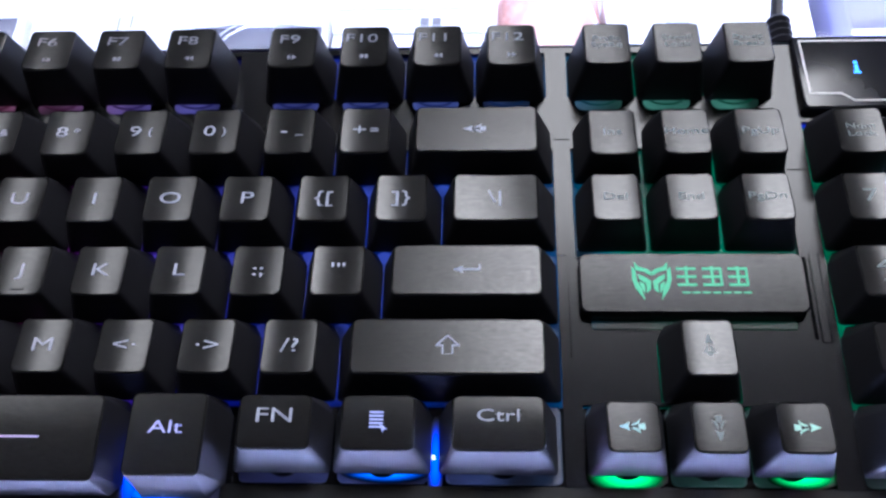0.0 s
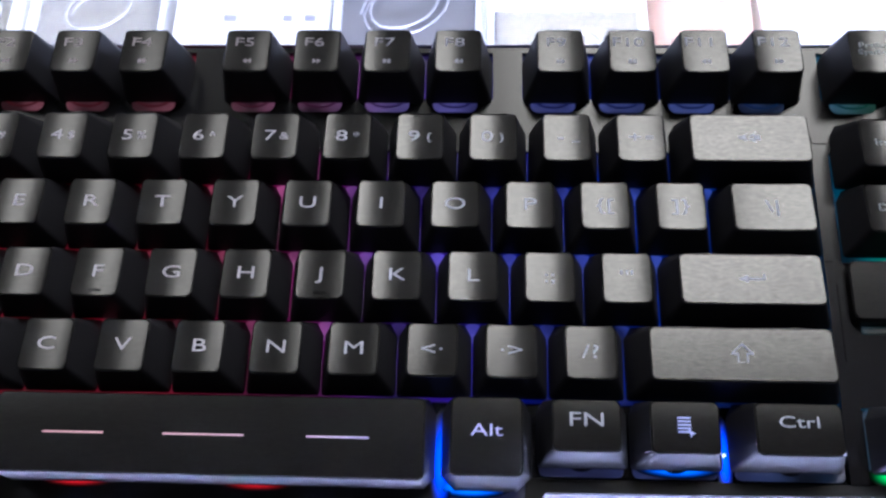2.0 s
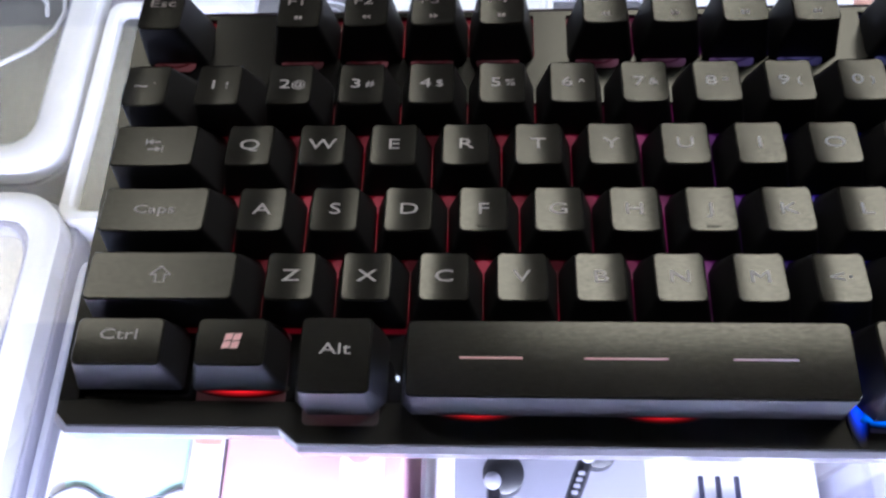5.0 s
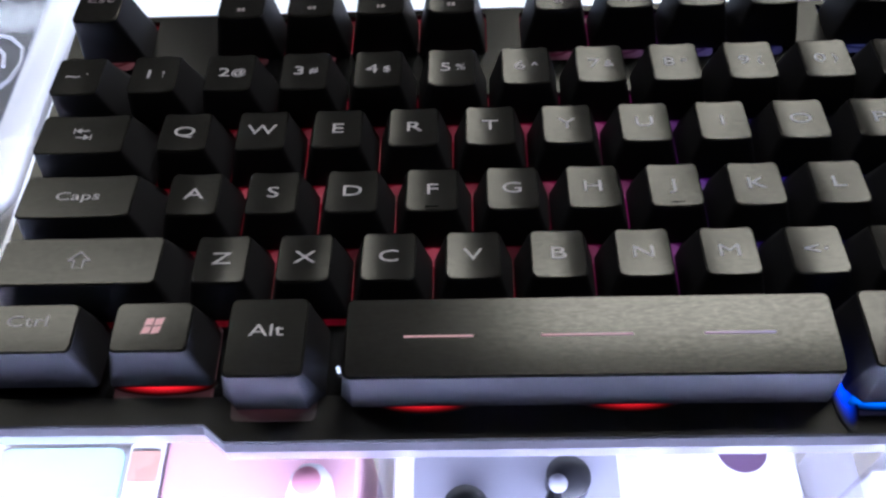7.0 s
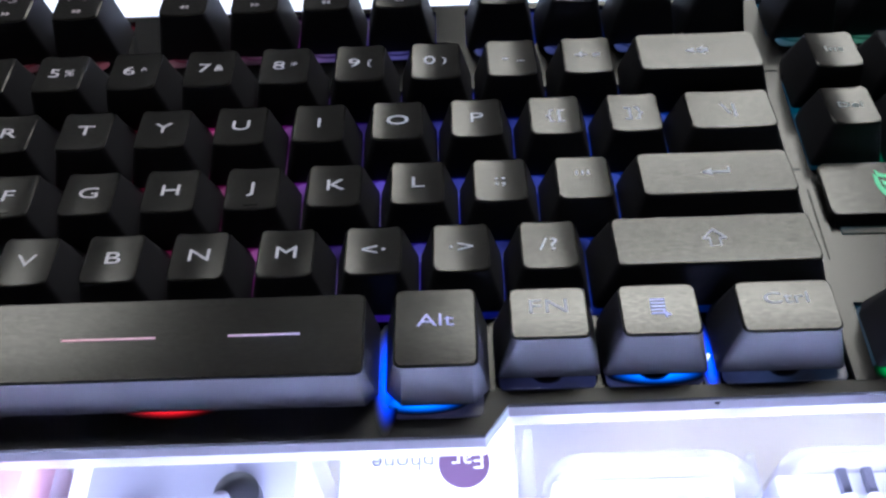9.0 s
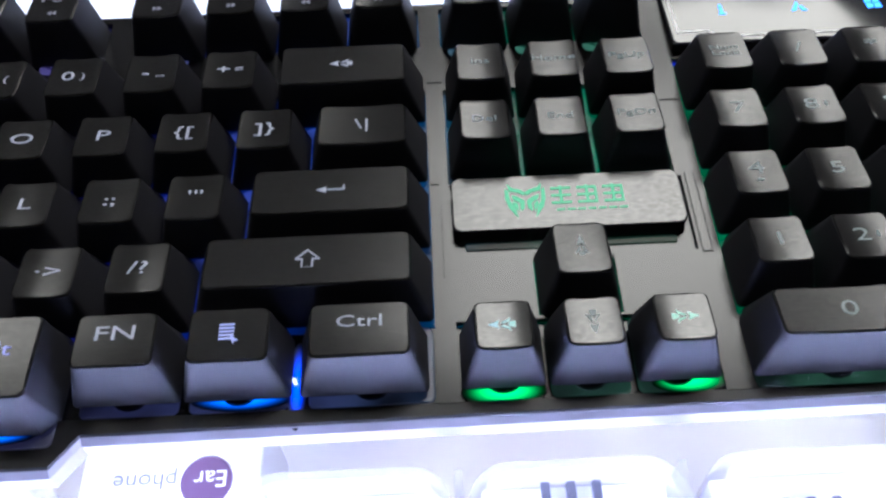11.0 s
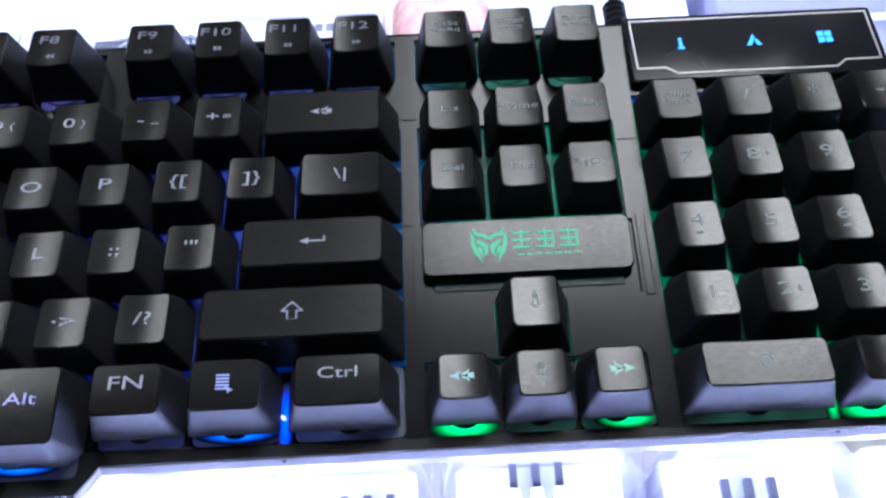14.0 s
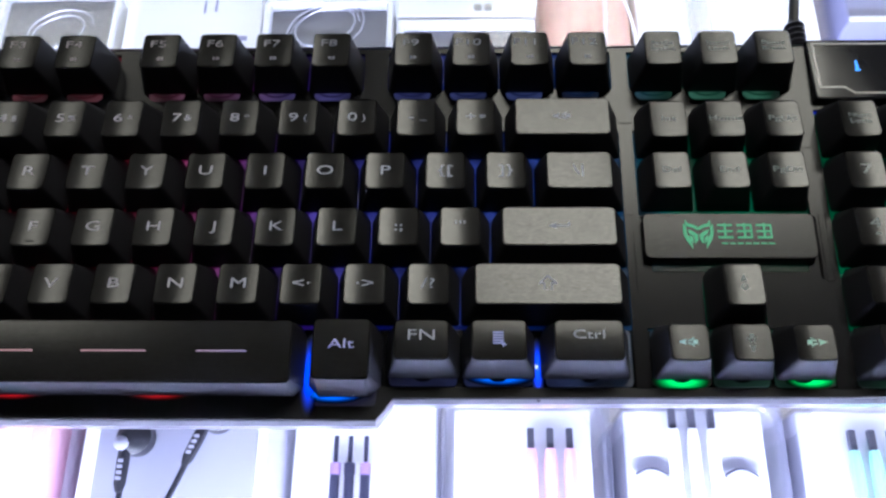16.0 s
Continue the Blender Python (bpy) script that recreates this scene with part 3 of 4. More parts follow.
def bottom_row():
    y, dy = 0.0103, 0.0007
    low = dict(td=0.0135, dy=dy, dish=0.0, d=0.93, foot=0.0162, fy=0.0004, z0=0.0165, hollow=-0.0002, slope=0.0)
    tall = dict(dish=0.0, slope=0.0, foot=0.0218, z0=0.0172, front_cut=0.0034, knee=0.06, hollow=-0.0003)
    put_key("Ctrl", 0.0124, y, 1.44, size=0.0038, off=(0, 0.0015), tw=0.0216, **low)
    put_key("", 0.0399, y, 1.24, marks=four_panes, material=TINTED, tw=0.0170, label="black keycap with a red four-pane mark", **low)
    put_key("Alt", 0.0655, 0.0057, 1.20, d=1.33, size=0.0040, off=(0, 0.0012), tw=0.0170, td=0.0125, dy=0.0018, z1=0.0305, fy=0.0019, **tall)
    put_key("Alt", 0.1990, 0.0062, 1.16, d=1.28, size=0.0040, off=(0, 0.0012), tw=0.0168, td=0.0128, dy=0.0018, z1=0.0300, material=TINTED, fy=0.0014, **tall)
    put_key("FN", 0.2222, y, 1.18, size=0.0046, off=(0, 0.0012), tw=0.0160, **low)
    put_key("", 0.2448, y, 1.18, marks=menu_marks, material=TINTED, tw=0.0160, label="black keycap with a menu mark", **low)
    put_key("Ctrl", 0.2708, y, 1.42, size=0.0038, off=(0, 0.0015), tw=0.0200, **low)

    def dashes(bm, dy, on):
        for x, w in ((-0.0315, 0.0145), (-0.0005, 0.0190), (0.0310, 0.0145)):
            flat_poly(bm, [(x - w / 2, dy - 0.0003), (x + w / 2, dy - 0.0003), (x + w / 2, dy + 0.0001), (x - w / 2, dy + 0.0001)], on(0, dy))

    put_key("", 0.1335, 0.0060, 5.60, d=1.33, marks=dashes, material=TINTED, tw=0.1025, td=0.0125, dy=0.0010, dish=0.0, slope=0.0001, z1=0.0303, z0=0.0174, foot=0.0216, fy=0.0017, front_cut=0.0026, knee=0.06, hollow=-0.0003, label="long black space bar with three printed dashes")
    # milky trays that carry the light out under the front keys
    for x, w, y0 in ((0.0399, 0.0225, -0.0004), (0.0655, 0.0190, -0.0058), (0.1990, 0.0190, -0.0058), (0.2222, 0.0205, 0.0008), (0.2448, 0.0205, 0.0008), (0.2722, 0.0262, 0.0008),
                     (NAV[0], 0.0166, 0.0008), (NAV[1], 0.0166, 0.0008), (NAV[2], 0.0166, 0.0008), ((PAD[0] + PAD[1]) / 2, 0.0345, 0.0008), (PAD[2], 0.0170, 0.0008)):
        top = BED + 0.0003 if y0 > -0.001 else 0.0165
        if y0 > 0.0:
            part("key_guide", disc(bmesh.new(), x, 0.0046, top, 0.0036, 0.0026, 0.0012, 20), KEY_SIDE, keyboard)
        part("light_tray", slab(bmesh.new(), x - w / 2, x + w / 2, y0, 0.0185, BED - 0.0008, top, 0.0015, 0.0003), TRAY, keyboard, "milky light-guiding tray under a key")


def function_row():
    y, low = 0.1095, lift(0.1095)
    top = dict(z1=0.0345, td=0.0160, d=0.88, slope=-0.0003)
    names = ["Esc"] + ["F%d" % k for k in range(1, 13)]
    for x, s in zip(F_KEYS, names):
        k = put_key(s, x * U, y, size=0.0039, off=(-0.0010 if s != "Esc" else 0, 0.0026), dx=-0.0018 if s == "Esc" else 0.0, **top)
        if s != "Esc":
            bm = bmesh.new()
            v = int(s[1:]) % 3
            z = 0.0345 - low - 0.00032
            for j in range(2):
                a = -0.0006 + j * 0.0012
                if v == 0:
                    flat_poly(bm, [(a - 0.0004, -0.0042), (a + 0.0007, -0.0034), (a - 0.0004, -0.0026)], z)
                elif v == 1:
                    flat_poly(bm, [(a - 0.0005, -0.0040), (a + 0.0004, -0.0040), (a + 0.0004, -0.0028), (a - 0.0005, -0.0028)], z)
                else:
                    flat_poly(bm, [(a - 0.0004, -0.0034), (a + 0.0007, -0.0042), (a + 0.0007, -0.0026)], z)
            add_legend(k, bm)
    for x, s in ((0.2995, "PrtSc\nSysRq"), (0.3175, "Scroll\nLock"), (0.3355, "Pause\nBreak")):
        put_key(s, x, y, 0.95, size=0.0022, off=(0, 0.0006), tw=0.0118, **top)




def small_arrow(cx, cy, turn):
    """A tiny arrow beside a number."""
    def marks(bm, dy, on):
        c, q = math.cos(radians(turn)), math.sin(radians(turn))
        for pts in ([(-0.0009, 0), (0, -0.0006), (0, 0.0006)], [(0, -0.0002), (0.0009, -0.0002), (0.0009, 0.0002), (0, 0.0002)]):
            flat_poly(bm, [(cx + x * c - y * q, cy + dy + x * q + y * c) for x, y in pts], on(cx, cy + dy))
    return marks


PAD_ARROWS = {"8": small_arrow(0.0026, 0, -90), "2": small_arrow(0.0026, 0, 90), "4": small_arrow(0, -0.0026, 0), "6": small_arrow(0, -0.0026, 180)}


def side_blocks():
    rows = {4.5: dict(z1=ROW_4, dy=-0.0020, td=0.0138), 3.5: dict(z1=ROW_3), 2.5: dict(z1=ROW_2), 1.5: dict(z1=ROW_1, slope=-0.0005, td=0.0125)}
    for row, names in ((4.5, ("Ins", "Home", "PgUp")), (3.5, ("Del", "End", "PgDn"))):
        for x, s in zip(NAV, names):
            put_key(s, x, row * U, 0.915, size=0.0028, tw=0.0116, **rows[row])
    put_key("", NAV[1], 1.5 * U, 0.95, tw=0.0116, z1=ROW_1, marks=lambda bm, dy, on: shaft_arrow(bm, dy, on, -90), label="black arrow keycap")
    low = dict(d=0.93, foot=0.0162, fy=0.0004, z0=0.0165, slope=-0.0003)
    for x, a in zip(NAV, (0, 90, 180)):
        put_key("", x, 0.0103, 0.93, tw=0.0114, dy=0.0003, td=0.0126, marks=lambda bm, dy, on, a=a: shaft_arrow(bm, dy, on, a), material=TINTED if a != 90 else None, label="black arrow keycap", **low)
    for row, names in ((4.5, ("Num\nLock", "/", "*", "-")), (3.5, ("7", "8", "9")), (2.5, ("4", "5", "6")), (1.5, ("1", "2", "3"))):
        for x, s in zip(PAD, names):
            put_key(s, x, row * U, 0.91, size=0.0023 if len(s) > 1 else 0.0050, tw=0.0116, marks=PAD_ARROWS.get(s), off=(-0.0008, 0) if s in ("8", "2") else (0, 0.0010) if s in ("4", "6") else (0, 0), **rows[row])
    put_key("0", (PAD[0] + PAD[1]) / 2, 0.0103, 1.93, tw=0.0290, td=0.0124, dy=0.0003, size=0.0050, **low)
    put_key(".", PAD[2], 0.0103, 0.92, tw=0.0114, td=0.0124, dy=0.0003, material=TINTED, **low)
    put_key("+", PAD[3], 3.0 * U - 0.0005, 0.90, d=1.97, tw=0.0106, size=0.004, z1=ROW_3)
    put_key("Enter", PAD[3] - 0.0008, 0.0197, 0.90, d=1.93, tw=0.0108, size=0.0022, z1=ROW_1)


main_block()
bottom_row()
function_row()
side_blocks()


def badge_bar():
    """The wide low bar over the arrow keys, with a green printed emblem and marks."""
    x0, x1, y0, y1, z1 = 0.2908, 0.3445, 0.0402, 0.0556, 0.0190
    bm = bmesh.new()
    foot, top = rounded(x0 + 0.0002, x1 - 0.0002, y0 - 0.0002, y1, 0.002, 5), rounded(x0, x1, y0, y1, 0.002, 5)
    cx, cy = (x0 + x1) / 2, (y0 + y1) / 2
    loft(bm, [[(x, y - 0.0012, 0.0150) for x, y in foot], [(x, y, z1 - 0.0025) for x, y in foot], [(x, y, z1 - 0.0005) for x, y in top],
              [(cx + (x - cx) * 0.988, cy + (y - cy) * 0.96, z1) for x, y in top]])
    bar = part("badge_bar", bm, KEYCAP, keyboard, "low black bar with a green printed emblem")
    mx, my = 0.3080, 0.0485
    for s in (1, -1):
        def lay(pts):
            q = [(mx + s * x, my + y) for x, y in pts]
            part("emblem", flat_poly(bmesh.new(), q if s == 1 else q[::-1], z1 + 0.00002), LOGO_GREEN, bar)
        lay([(0.0, 0.0020), (0.0010, 0.0028), (0.0030, 0.0034), (0.0040, 0.0046), (0.0038, 0.0026), (0.0016, 0.0020), (0.0002, 0.0011)])
        lay([(0.0038, 0.0024), (0.0046, 0.0034), (0.0047, 0.0002), (0.0040, -0.0022), (0.0020, -0.0052), (0.0026, -0.0022), (0.0036, -0.0002)])
        lay([(0.0002, -0.0004), (0.0018, 0.0008), (0.0032, 0.0014), (0.0030, 0.0002), (0.0014, -0.0010), (0.0014, -0.0034), (0.0004, -0.0024)])
        lay([(0.0018, -0.0012), (0.0030, -0.0004), (0.0028, -0.0016), (0.0018, -0.0036)])
    for k in range(3):
        bm = bmesh.new()
        gx, gy, q = 0.3163 + k * 0.0061, 0.0492, 0.0023
        for y in (-q, -q * 0.1, q * 0.8):
            flat_poly(bm, [(gx - q, gy + y), (gx + q, gy + y), (gx + q, gy + y + 0.0006), (gx - q, gy + y + 0.0006)], z1 + 0.00002)
        flat_poly(bm, [(gx - 0.0003, gy - q), (gx + 0.0003, gy - q), (gx + 0.0003, gy + q * 1.2), (gx - 0.0003, gy + q * 1.2)], z1 + 0.00004)
        if k:
            flat_poly(bm, [(gx + (q - 0.0005), gy - q), (gx + q, gy - q), (gx + q, gy + q), (gx + q - 0.0005, gy + q)], z1 + 0.00005)
        part("green_mark", bm, LOGO_GREEN, bar)
    for k in range(7):
        bm = bmesh.new()
        gx = 0.3150 + k * 0.0024
        flat_poly(bm, [(gx, 0.0450), (gx + 0.0018, 0.0450), (gx + 0.0018, 0.0454), (gx, 0.0454)], z1 + 0.00002)
        part("small_mark", bm, LOGO_GREEN, bar)


def indicator_panel():
    """The raised glossy panel with three blue indicators over the number pad."""
    x0, x1, y0, y1, z = 0.3515, 0.4243, 0.0968, 0.1212, 0.0186
    p = part("indicator_panel", slab(bmesh.new(), x0, x1, y0, y1, 0.0118, z, 0.0012, 0.0005), SCREEN, keyboard, "glossy dark indicator panel")
    o = [(x0 + 0.002, y0 + 0.0045), (x0 + 0.002, y1 - 0.002), (x1 - 0.002, y1 - 0.002), (x1 - 0.002, y0 + 0.0045), (x1 - 0.012, y0 + 0.0045), (x1 - 0.015, y0 + 0.0022), (x0 + 0.013, y0 + 0.0022), (x0 + 0.010, y0 + 0.0045)]
    bm = bmesh.new()
    for a, b in zip(o, o[1:] + o[:1]):
        a, b = Vector(a), Vector(b)
        n = (b - a).normalized() * 0.00025
        s = Vector((-n.y, n.x))
        flat_poly(bm, [tuple(q) for q in (a - n + s, a - n - s, b + n - s, b + n + s)], z + 0.00002)
    part("border_line", bm, SILVER_LINE, p)
    for k, x in enumerate((0.3670, 0.3880, 0.4085)):
        bm, y = bmesh.new(), 0.1100
        if k == 0:
            flat_poly(bm, [(x - 0.0004, y - 0.0016), (x + 0.0005, y - 0.0016), (x + 0.0005, y + 0.0008), (x - 0.0004, y + 0.0008)], z + 0.00002)
            flat_poly(bm, [(x - 0.0004, y + 0.0012), (x + 0.0005, y + 0.0012), (x + 0.0005, y + 0.0020), (x - 0.0004, y + 0.0020)], z + 0.00002)
            flat_poly(bm, [(x - 0.0009, y - 0.0020), (x + 0.0010, y - 0.0020), (x + 0.0010, y - 0.0015), (x - 0.0009, y - 0.0015)], z + 0.00003)
        elif k == 1:
            flat_poly(bm, [(x - 0.0021, y - 0.0018), (x - 0.0008, y - 0.0018), (x + 0.0004, y + 0.0010), (x, y + 0.0021)][::1], z + 0.00002)
            flat_poly(bm, [(x + 0.0008, y - 0.0018), (x + 0.0021, y - 0.0018), (x + 0.0008, y + 0.0006), (x + 0.0003, y - 0.0002)], z + 0.00003)
        else:
            for i in (0, 1):
                for j in (0, 1):
                    flat_poly(bm, [(x - 0.002 + i * 0.0022, y - 0.002 + j * 0.0022), (x - 0.0002 + i * 0.0022, y - 0.0018 + j * 0.0022), (x - 0.0002 + i * 0.0022, y + j * 0.0022), (x - 0.002 + i * 0.0022, y - 0.0002 + j * 0.0022)], z + 0.00002)
        part("indicator", bm, ICON_BLUE, p, "lit blue indicator")
    bm = slab(bmesh.new(), x0, x1, 0.0935, 0.0967, 0.0117, 0.0150, 0.0003, 0.0001)
    part("blue_light_strip", bm, glowing("blue_strip", (0.01, 0.03, 0.6), 0.5), keyboard)


def light_strips():
    """Milky strips that glow in front of the function keys."""
    m = backlit("milky_light_strip", 0.10, pale=0.22, base=(0.09, 0.09, 0.10), patchy=True)
    ring_m = backlit("dim_guide_ring", 0.04, pale=0.05, base=(0.05, 0.05, 0.06), patchy=False)
    for x in [q * U for q in F_KEYS] + list(NAV):
        bm = bmesh.new()
        o = rounded(x - 0.0072, x + 0.0052, 0.0986, 0.1036, (0.0022, 0.0022, 0.0004, 0.0004), 5)
        loft(bm, [[(a, b, PLATE - 0.001) for a, b in o], [(a, b, PLATE + 0.0001) for a, b in o], [(x - 0.001 + (a - x + 0.001) * 0.94, 0.1012 + (b - 0.1012) * 0.9, PLATE + 0.0003) for a, b in o]])
        strip = part("light_strip", bm, m, keyboard, "pale glowing strip")
        arc = [(x - 0.001 + 0.0058 * math.cos(radians(q)), 0.1040 + 0.0040 * math.sin(radians(q)), PLATE + 0.0003) for q in range(195, 350, 14)]
        part("guide_ring", tube(bmesh.new(), arc, 0.0003, 6), ring_m, strip)


def badge_glow():
    """Green light that leaks out before and behind the badge bar."""
    m = backlit("green_leak_strip", 0.12, pale=0.05, patchy=True)
    part("light_strip", slab(bmesh.new(), 0.2925, 0.3430, 0.0560, 0.0574, BED, BED + 0.0006, 0.0005, 0.0002), m, keyboard, "pale glowing strip")
    dim = backlit("dim_green_strip", 0.02, pale=0.05, patchy=True)
    part("light_strip", slab(bmesh.new(), 0.2935, 0.3420, 0.0372, 0.0392, BED + 0.0006, BED + 0.0010, 0.0005, 0.0002), dim, keyboard, "pale glowing strip")


def hot_spots():
    """LEDs that shine out below the front row of keys; added glow at key corners."""
    for x, y, rx, ry, z, m in ((0.0400, 0.0038, 0.012, 0.0026, BED, LED_RED), (0.0985, -0.0014, 0.011, 0.0030, 0.0161, LED_RED), (0.1430, -0.0014, 0.011, 0.0030, 0.0161, LED_RED),
                               (0.1882, 0.0035, 0.0030, 0.013, 0.0163, LED_BLUE), (0.1955, -0.0022, 0.010, 0.0028, 0.0163, LED_CYAN), (0.2455, 0.0038, 0.011, 0.0030, BED, LED_CYAN),
                               (0.2567, 0.006, 0.002, 0.010, BED, LED_BLUE), (NAV[0], 0.0026, 0.009, 0.0034, BED, LED_GREEN), (NAV[2] + 0.0025, 0.0030, 0.008, 0.0028, BED, LED_GREEN), (PAD[2], 0.0026, 0.009, 0.0034, BED, LED_GREEN), (PAD[2] - 0.0093, 0.009, 0.002, 0.012, BED, LED_GREEN)):
        part("led", disc(bmesh.new(), x, y, z + 0.00035, rx, ry, 0.00015), m, keyboard, "bright added glow disc behind a key corner")
    # glowing discs added at key corners, imitating backlight spilling through the gaps
    glow = backlit("corner_spill_glow", 0.24, pale=0.10, patchy=True)
    spots = [((first + k) * U, row * U) for row, first, count in ((2, 2.25, 11), (3, 1.75, 12), (4, 1.5, 13)) for k in range(count)]
    spots += [((PAD[k] + PAD[k + 1]) / 2, row * U) for row in (2, 3, 4) for k in range(3)] + [((NAV[k] + NAV[k + 1]) / 2, row * U) for row in (4,) for k in range(2)]
    for x, y in spots:
        part("led", disc(bmesh.new(), x, y - 0.0020, BED + 0.00015, 0.0026, 0.0026, 0.00025, 12), glow, keyboard, "added glow disc behind a key corner")
    for x in (0.2563, 0.0790):
        part("led", slab(bmesh.new(), x - 0.0004, x + 0.0004, 0.0061, 0.0068, 0.0150, 0.0172, 0.0003, 0.0001), WHITE_LED, keyboard, "tiny white led")


def lay_on_slope():
    """Lifts all of the keyboard but its foot and its keys onto the slope."""
    panel = next(ob for ob in keyboard.children if ob.name == "indicator_panel")
    level = (panel, *panel.children)
    for ob in keyboard.children_recursive:
        if ob.name.split(".")[0] == "key" or (ob.parent and ob.parent.name.split(".")[0] == "key"):
            continue
        for v in ob.data.vertices:
            if v.co.z > 0.009:
                v.co.z += lift(v.co.y) if ob not in level else lift(0.109) - 0.03 * (v.co.y - 0.109)


badge_bar()
indicator_panel()
light_strips()
badge_glow()
hot_spots()
lay_on_slope()


def cable():
    c = thing("usb_cable", "black rubber keyboard cable with ribbed strain relief", "cable", at=(0.3515, 0.1225, 0.0028))
    pts = [(0, 0, 0.0128), (0.0005, 0.012, 0.0125), (0.003, 0.024, 0.0110), (0.008, 0.040, 0.0090), (0.014, 0.06, 0.0076), (0.022, 0.09, 0.0076), (0.03, 0.14, 0.0076), (0.03, 0.25, 0.0076), (0.02, 0.38, 0.0076)]
    part("cord", tube(bmesh.new(), pts, 0.0018, 10), RUBBER, c)
    part("strain_relief", tube(bmesh.new(), [(0, 0.0002 + k * 0.0012, 0.0130) for k in range(9)], [0.0036 if k % 2 else 0.0028 for k in range(9)], 12), RUBBER, c)


cable()

# ---------------------------------------------------------------- goods in the showcase
SHELF = -0.16
GREY_CARD = worn("grey_card", (0.17, 0.168, 0.165), 0.5, scale=300, bump=0.03, vary=0.3, big=30)
OLIVE_CARD = worn("olive_grey_card", (0.10, 0.10, 0.085), 0.5, scale=300, bump=0.03, vary=0.35, big=25)
MINT = worn("mint_card", (0.55, 0.78, 0.74), 0.45, scale=300, bump=0.02, vary=0.12)
PALE_GREY = worn("pale_grey_card", (0.30, 0.30, 0.36), 0.5, scale=300, bump=0.03, vary=0.12, big=20)
PINK = worn("pink_card", (0.78, 0.46, 0.54), 0.5, scale=300, bump=0.02, vary=0.1)
TEAL = worn("teal_plastic", (0.36, 0.70, 0.62), 0.4, scale=300, bump=0.02, vary=0.15)
ORANGE = worn("copper_orange_film", (0.72, 0.40, 0.32), 0.3, scale=200, bump=0.05, vary=0.35, big=50)
LAVENDER = worn("lavender_card", (0.30, 0.30, 0.46), 0.5, scale=300, bump=0.02, vary=0.08)
PURPLE = worn("purple_print", (0.12, 0.065, 0.13), 0.5, scale=300, bump=0.0)
BLUE_PRINT = worn("blue_print", (0.07, 0.08, 0.35), 0.5, scale=300, bump=0.0)
RED_PRINT = worn("red_print", (0.6, 0.05, 0.05), 0.5, scale=300, bump=0.0)
GREY_PRINT = worn("grey_print", (0.16, 0.16, 0.18), 0.5, scale=300, bump=0.0)
CREAM = worn("cream_card", (0.66, 0.62, 0.46), 0.6, scale=300, bump=0.02, vary=0.15)
PALE_CREAM = worn("pale_cream_card", (0.70, 0.67, 0.54), 0.6, scale=300, bump=0.02, vary=0.15)
FROSTED = worn("frosted_grey_plastic", (0.66, 0.66, 0.69), 0.25, scale=300, bump=0.02, vary=0.1, big=20)
DARK_GREY = worn("dark_grey_plastic", (0.014, 0.014, 0.017), 0.35, scale=300, bump=0.02, vary=0.15)
DARK_PINK = worn("dark_pink_rubber", (0.55, 0.24, 0.32), 0.5, scale=300, bump=0.02, vary=0.1)
INDIGO = worn("dark_indigo_rubber", (0.025, 0.025, 0.05), 0.5, scale=300, bump=0.02, vary=0.15)
MAUVE = worn("mauve_plastic", (0.32, 0.20, 0.42), 0.4, scale=300, bump=0.02, vary=0.1)
PLUG = worn("steel_plug", (0.14, 0.14, 0.17), 0.35, scale=300, bump=0.02, vary=0.2, metal=0.6)
WHITE_PLASTIC = worn("white_plastic", (0.78, 0.78, 0.8), 0.35, scale=300, bump=0.02, vary=0.05)
CHROME = worn("chrome", (0.5, 0.5, 0.54), 0.2, scale=300, bump=0.02, vary=0.1, metal=1.0)


def box_body(bm, x0, x1, y0, y1, z0, z1, r=0.002):
    return slab(bm, x0, x1, y0, y1, z0, z1, r, 0.0008)


def tray(name, label, x0, x1, y0, y1, z1, rim=0.006, window=GREY_CARD, rim_mat=None, r=0.008, sink=0.006, category="box", lid=True, group="boxes in the counter"):
    """A packaging box with a raised rounded rim round a sunk window."""
    t = thing(name, label, category, group, at=((x0 + x1) / 2, (y0 + y1) / 2, SHELF))
    w, d, h = (x1 - x0) / 2, (y1 - y0) / 2, z1 - SHELF
    o = rounded(-w, w, -d, d, r, 6)
    i = rounded(-w + rim, w - rim, -d + rim, d - rim, max(r - rim * 0.5, 0.001), 6)
    part("rim", ring_wall(bmesh.new(), o, i, 0.0, h, 0.0012), rim_mat or WHITE_PLASTIC, t)
    part("inlay", slab(bmesh.new(), -w + rim + 0.0002, w - rim - 0.0002, -d + rim + 0.0002, d - rim - 0.0002, 0.0, h - sink, 0.001, 0.0004), window, t)
    if sink > 0.01 and lid:
        a, b = rim + 0.0002, rim + 0.0035
        part("inner_ledge", ring_wall(bmesh.new(), rounded(-w + a, w - a, -d + a, d - a, max(r - a * 0.5, 0.001), 6), rounded(-w + b, w - b, -d + b, d - b, max(r - b * 0.5, 0.001), 6), h - sink + 0.0002, h - 0.004, 0.0008), PALE_GREY, t)
        a = -0.0022
        part("foot_flange", ring_wall(bmesh.new(), rounded(-w + a, w - a, -d + a, d - a, r, 6), rounded(-w + 0.0002, w - 0.0002, -d + 0.0002, d - 0.0002, r, 6), 0.0, h - 0.012, 0.0008), PALE_GREY, t)
    if lid:
        g = part("window_film", slab(bmesh.new(), -w + rim + 0.0001, w - rim - 0.0001, -d + rim + 0.0001, d - rim - 0.0001, h - 0.0016, h - 0.0010, 0.001, 0.0001), FILM, t, "clear film window")
        g.visible_shadow = False
    return t, h


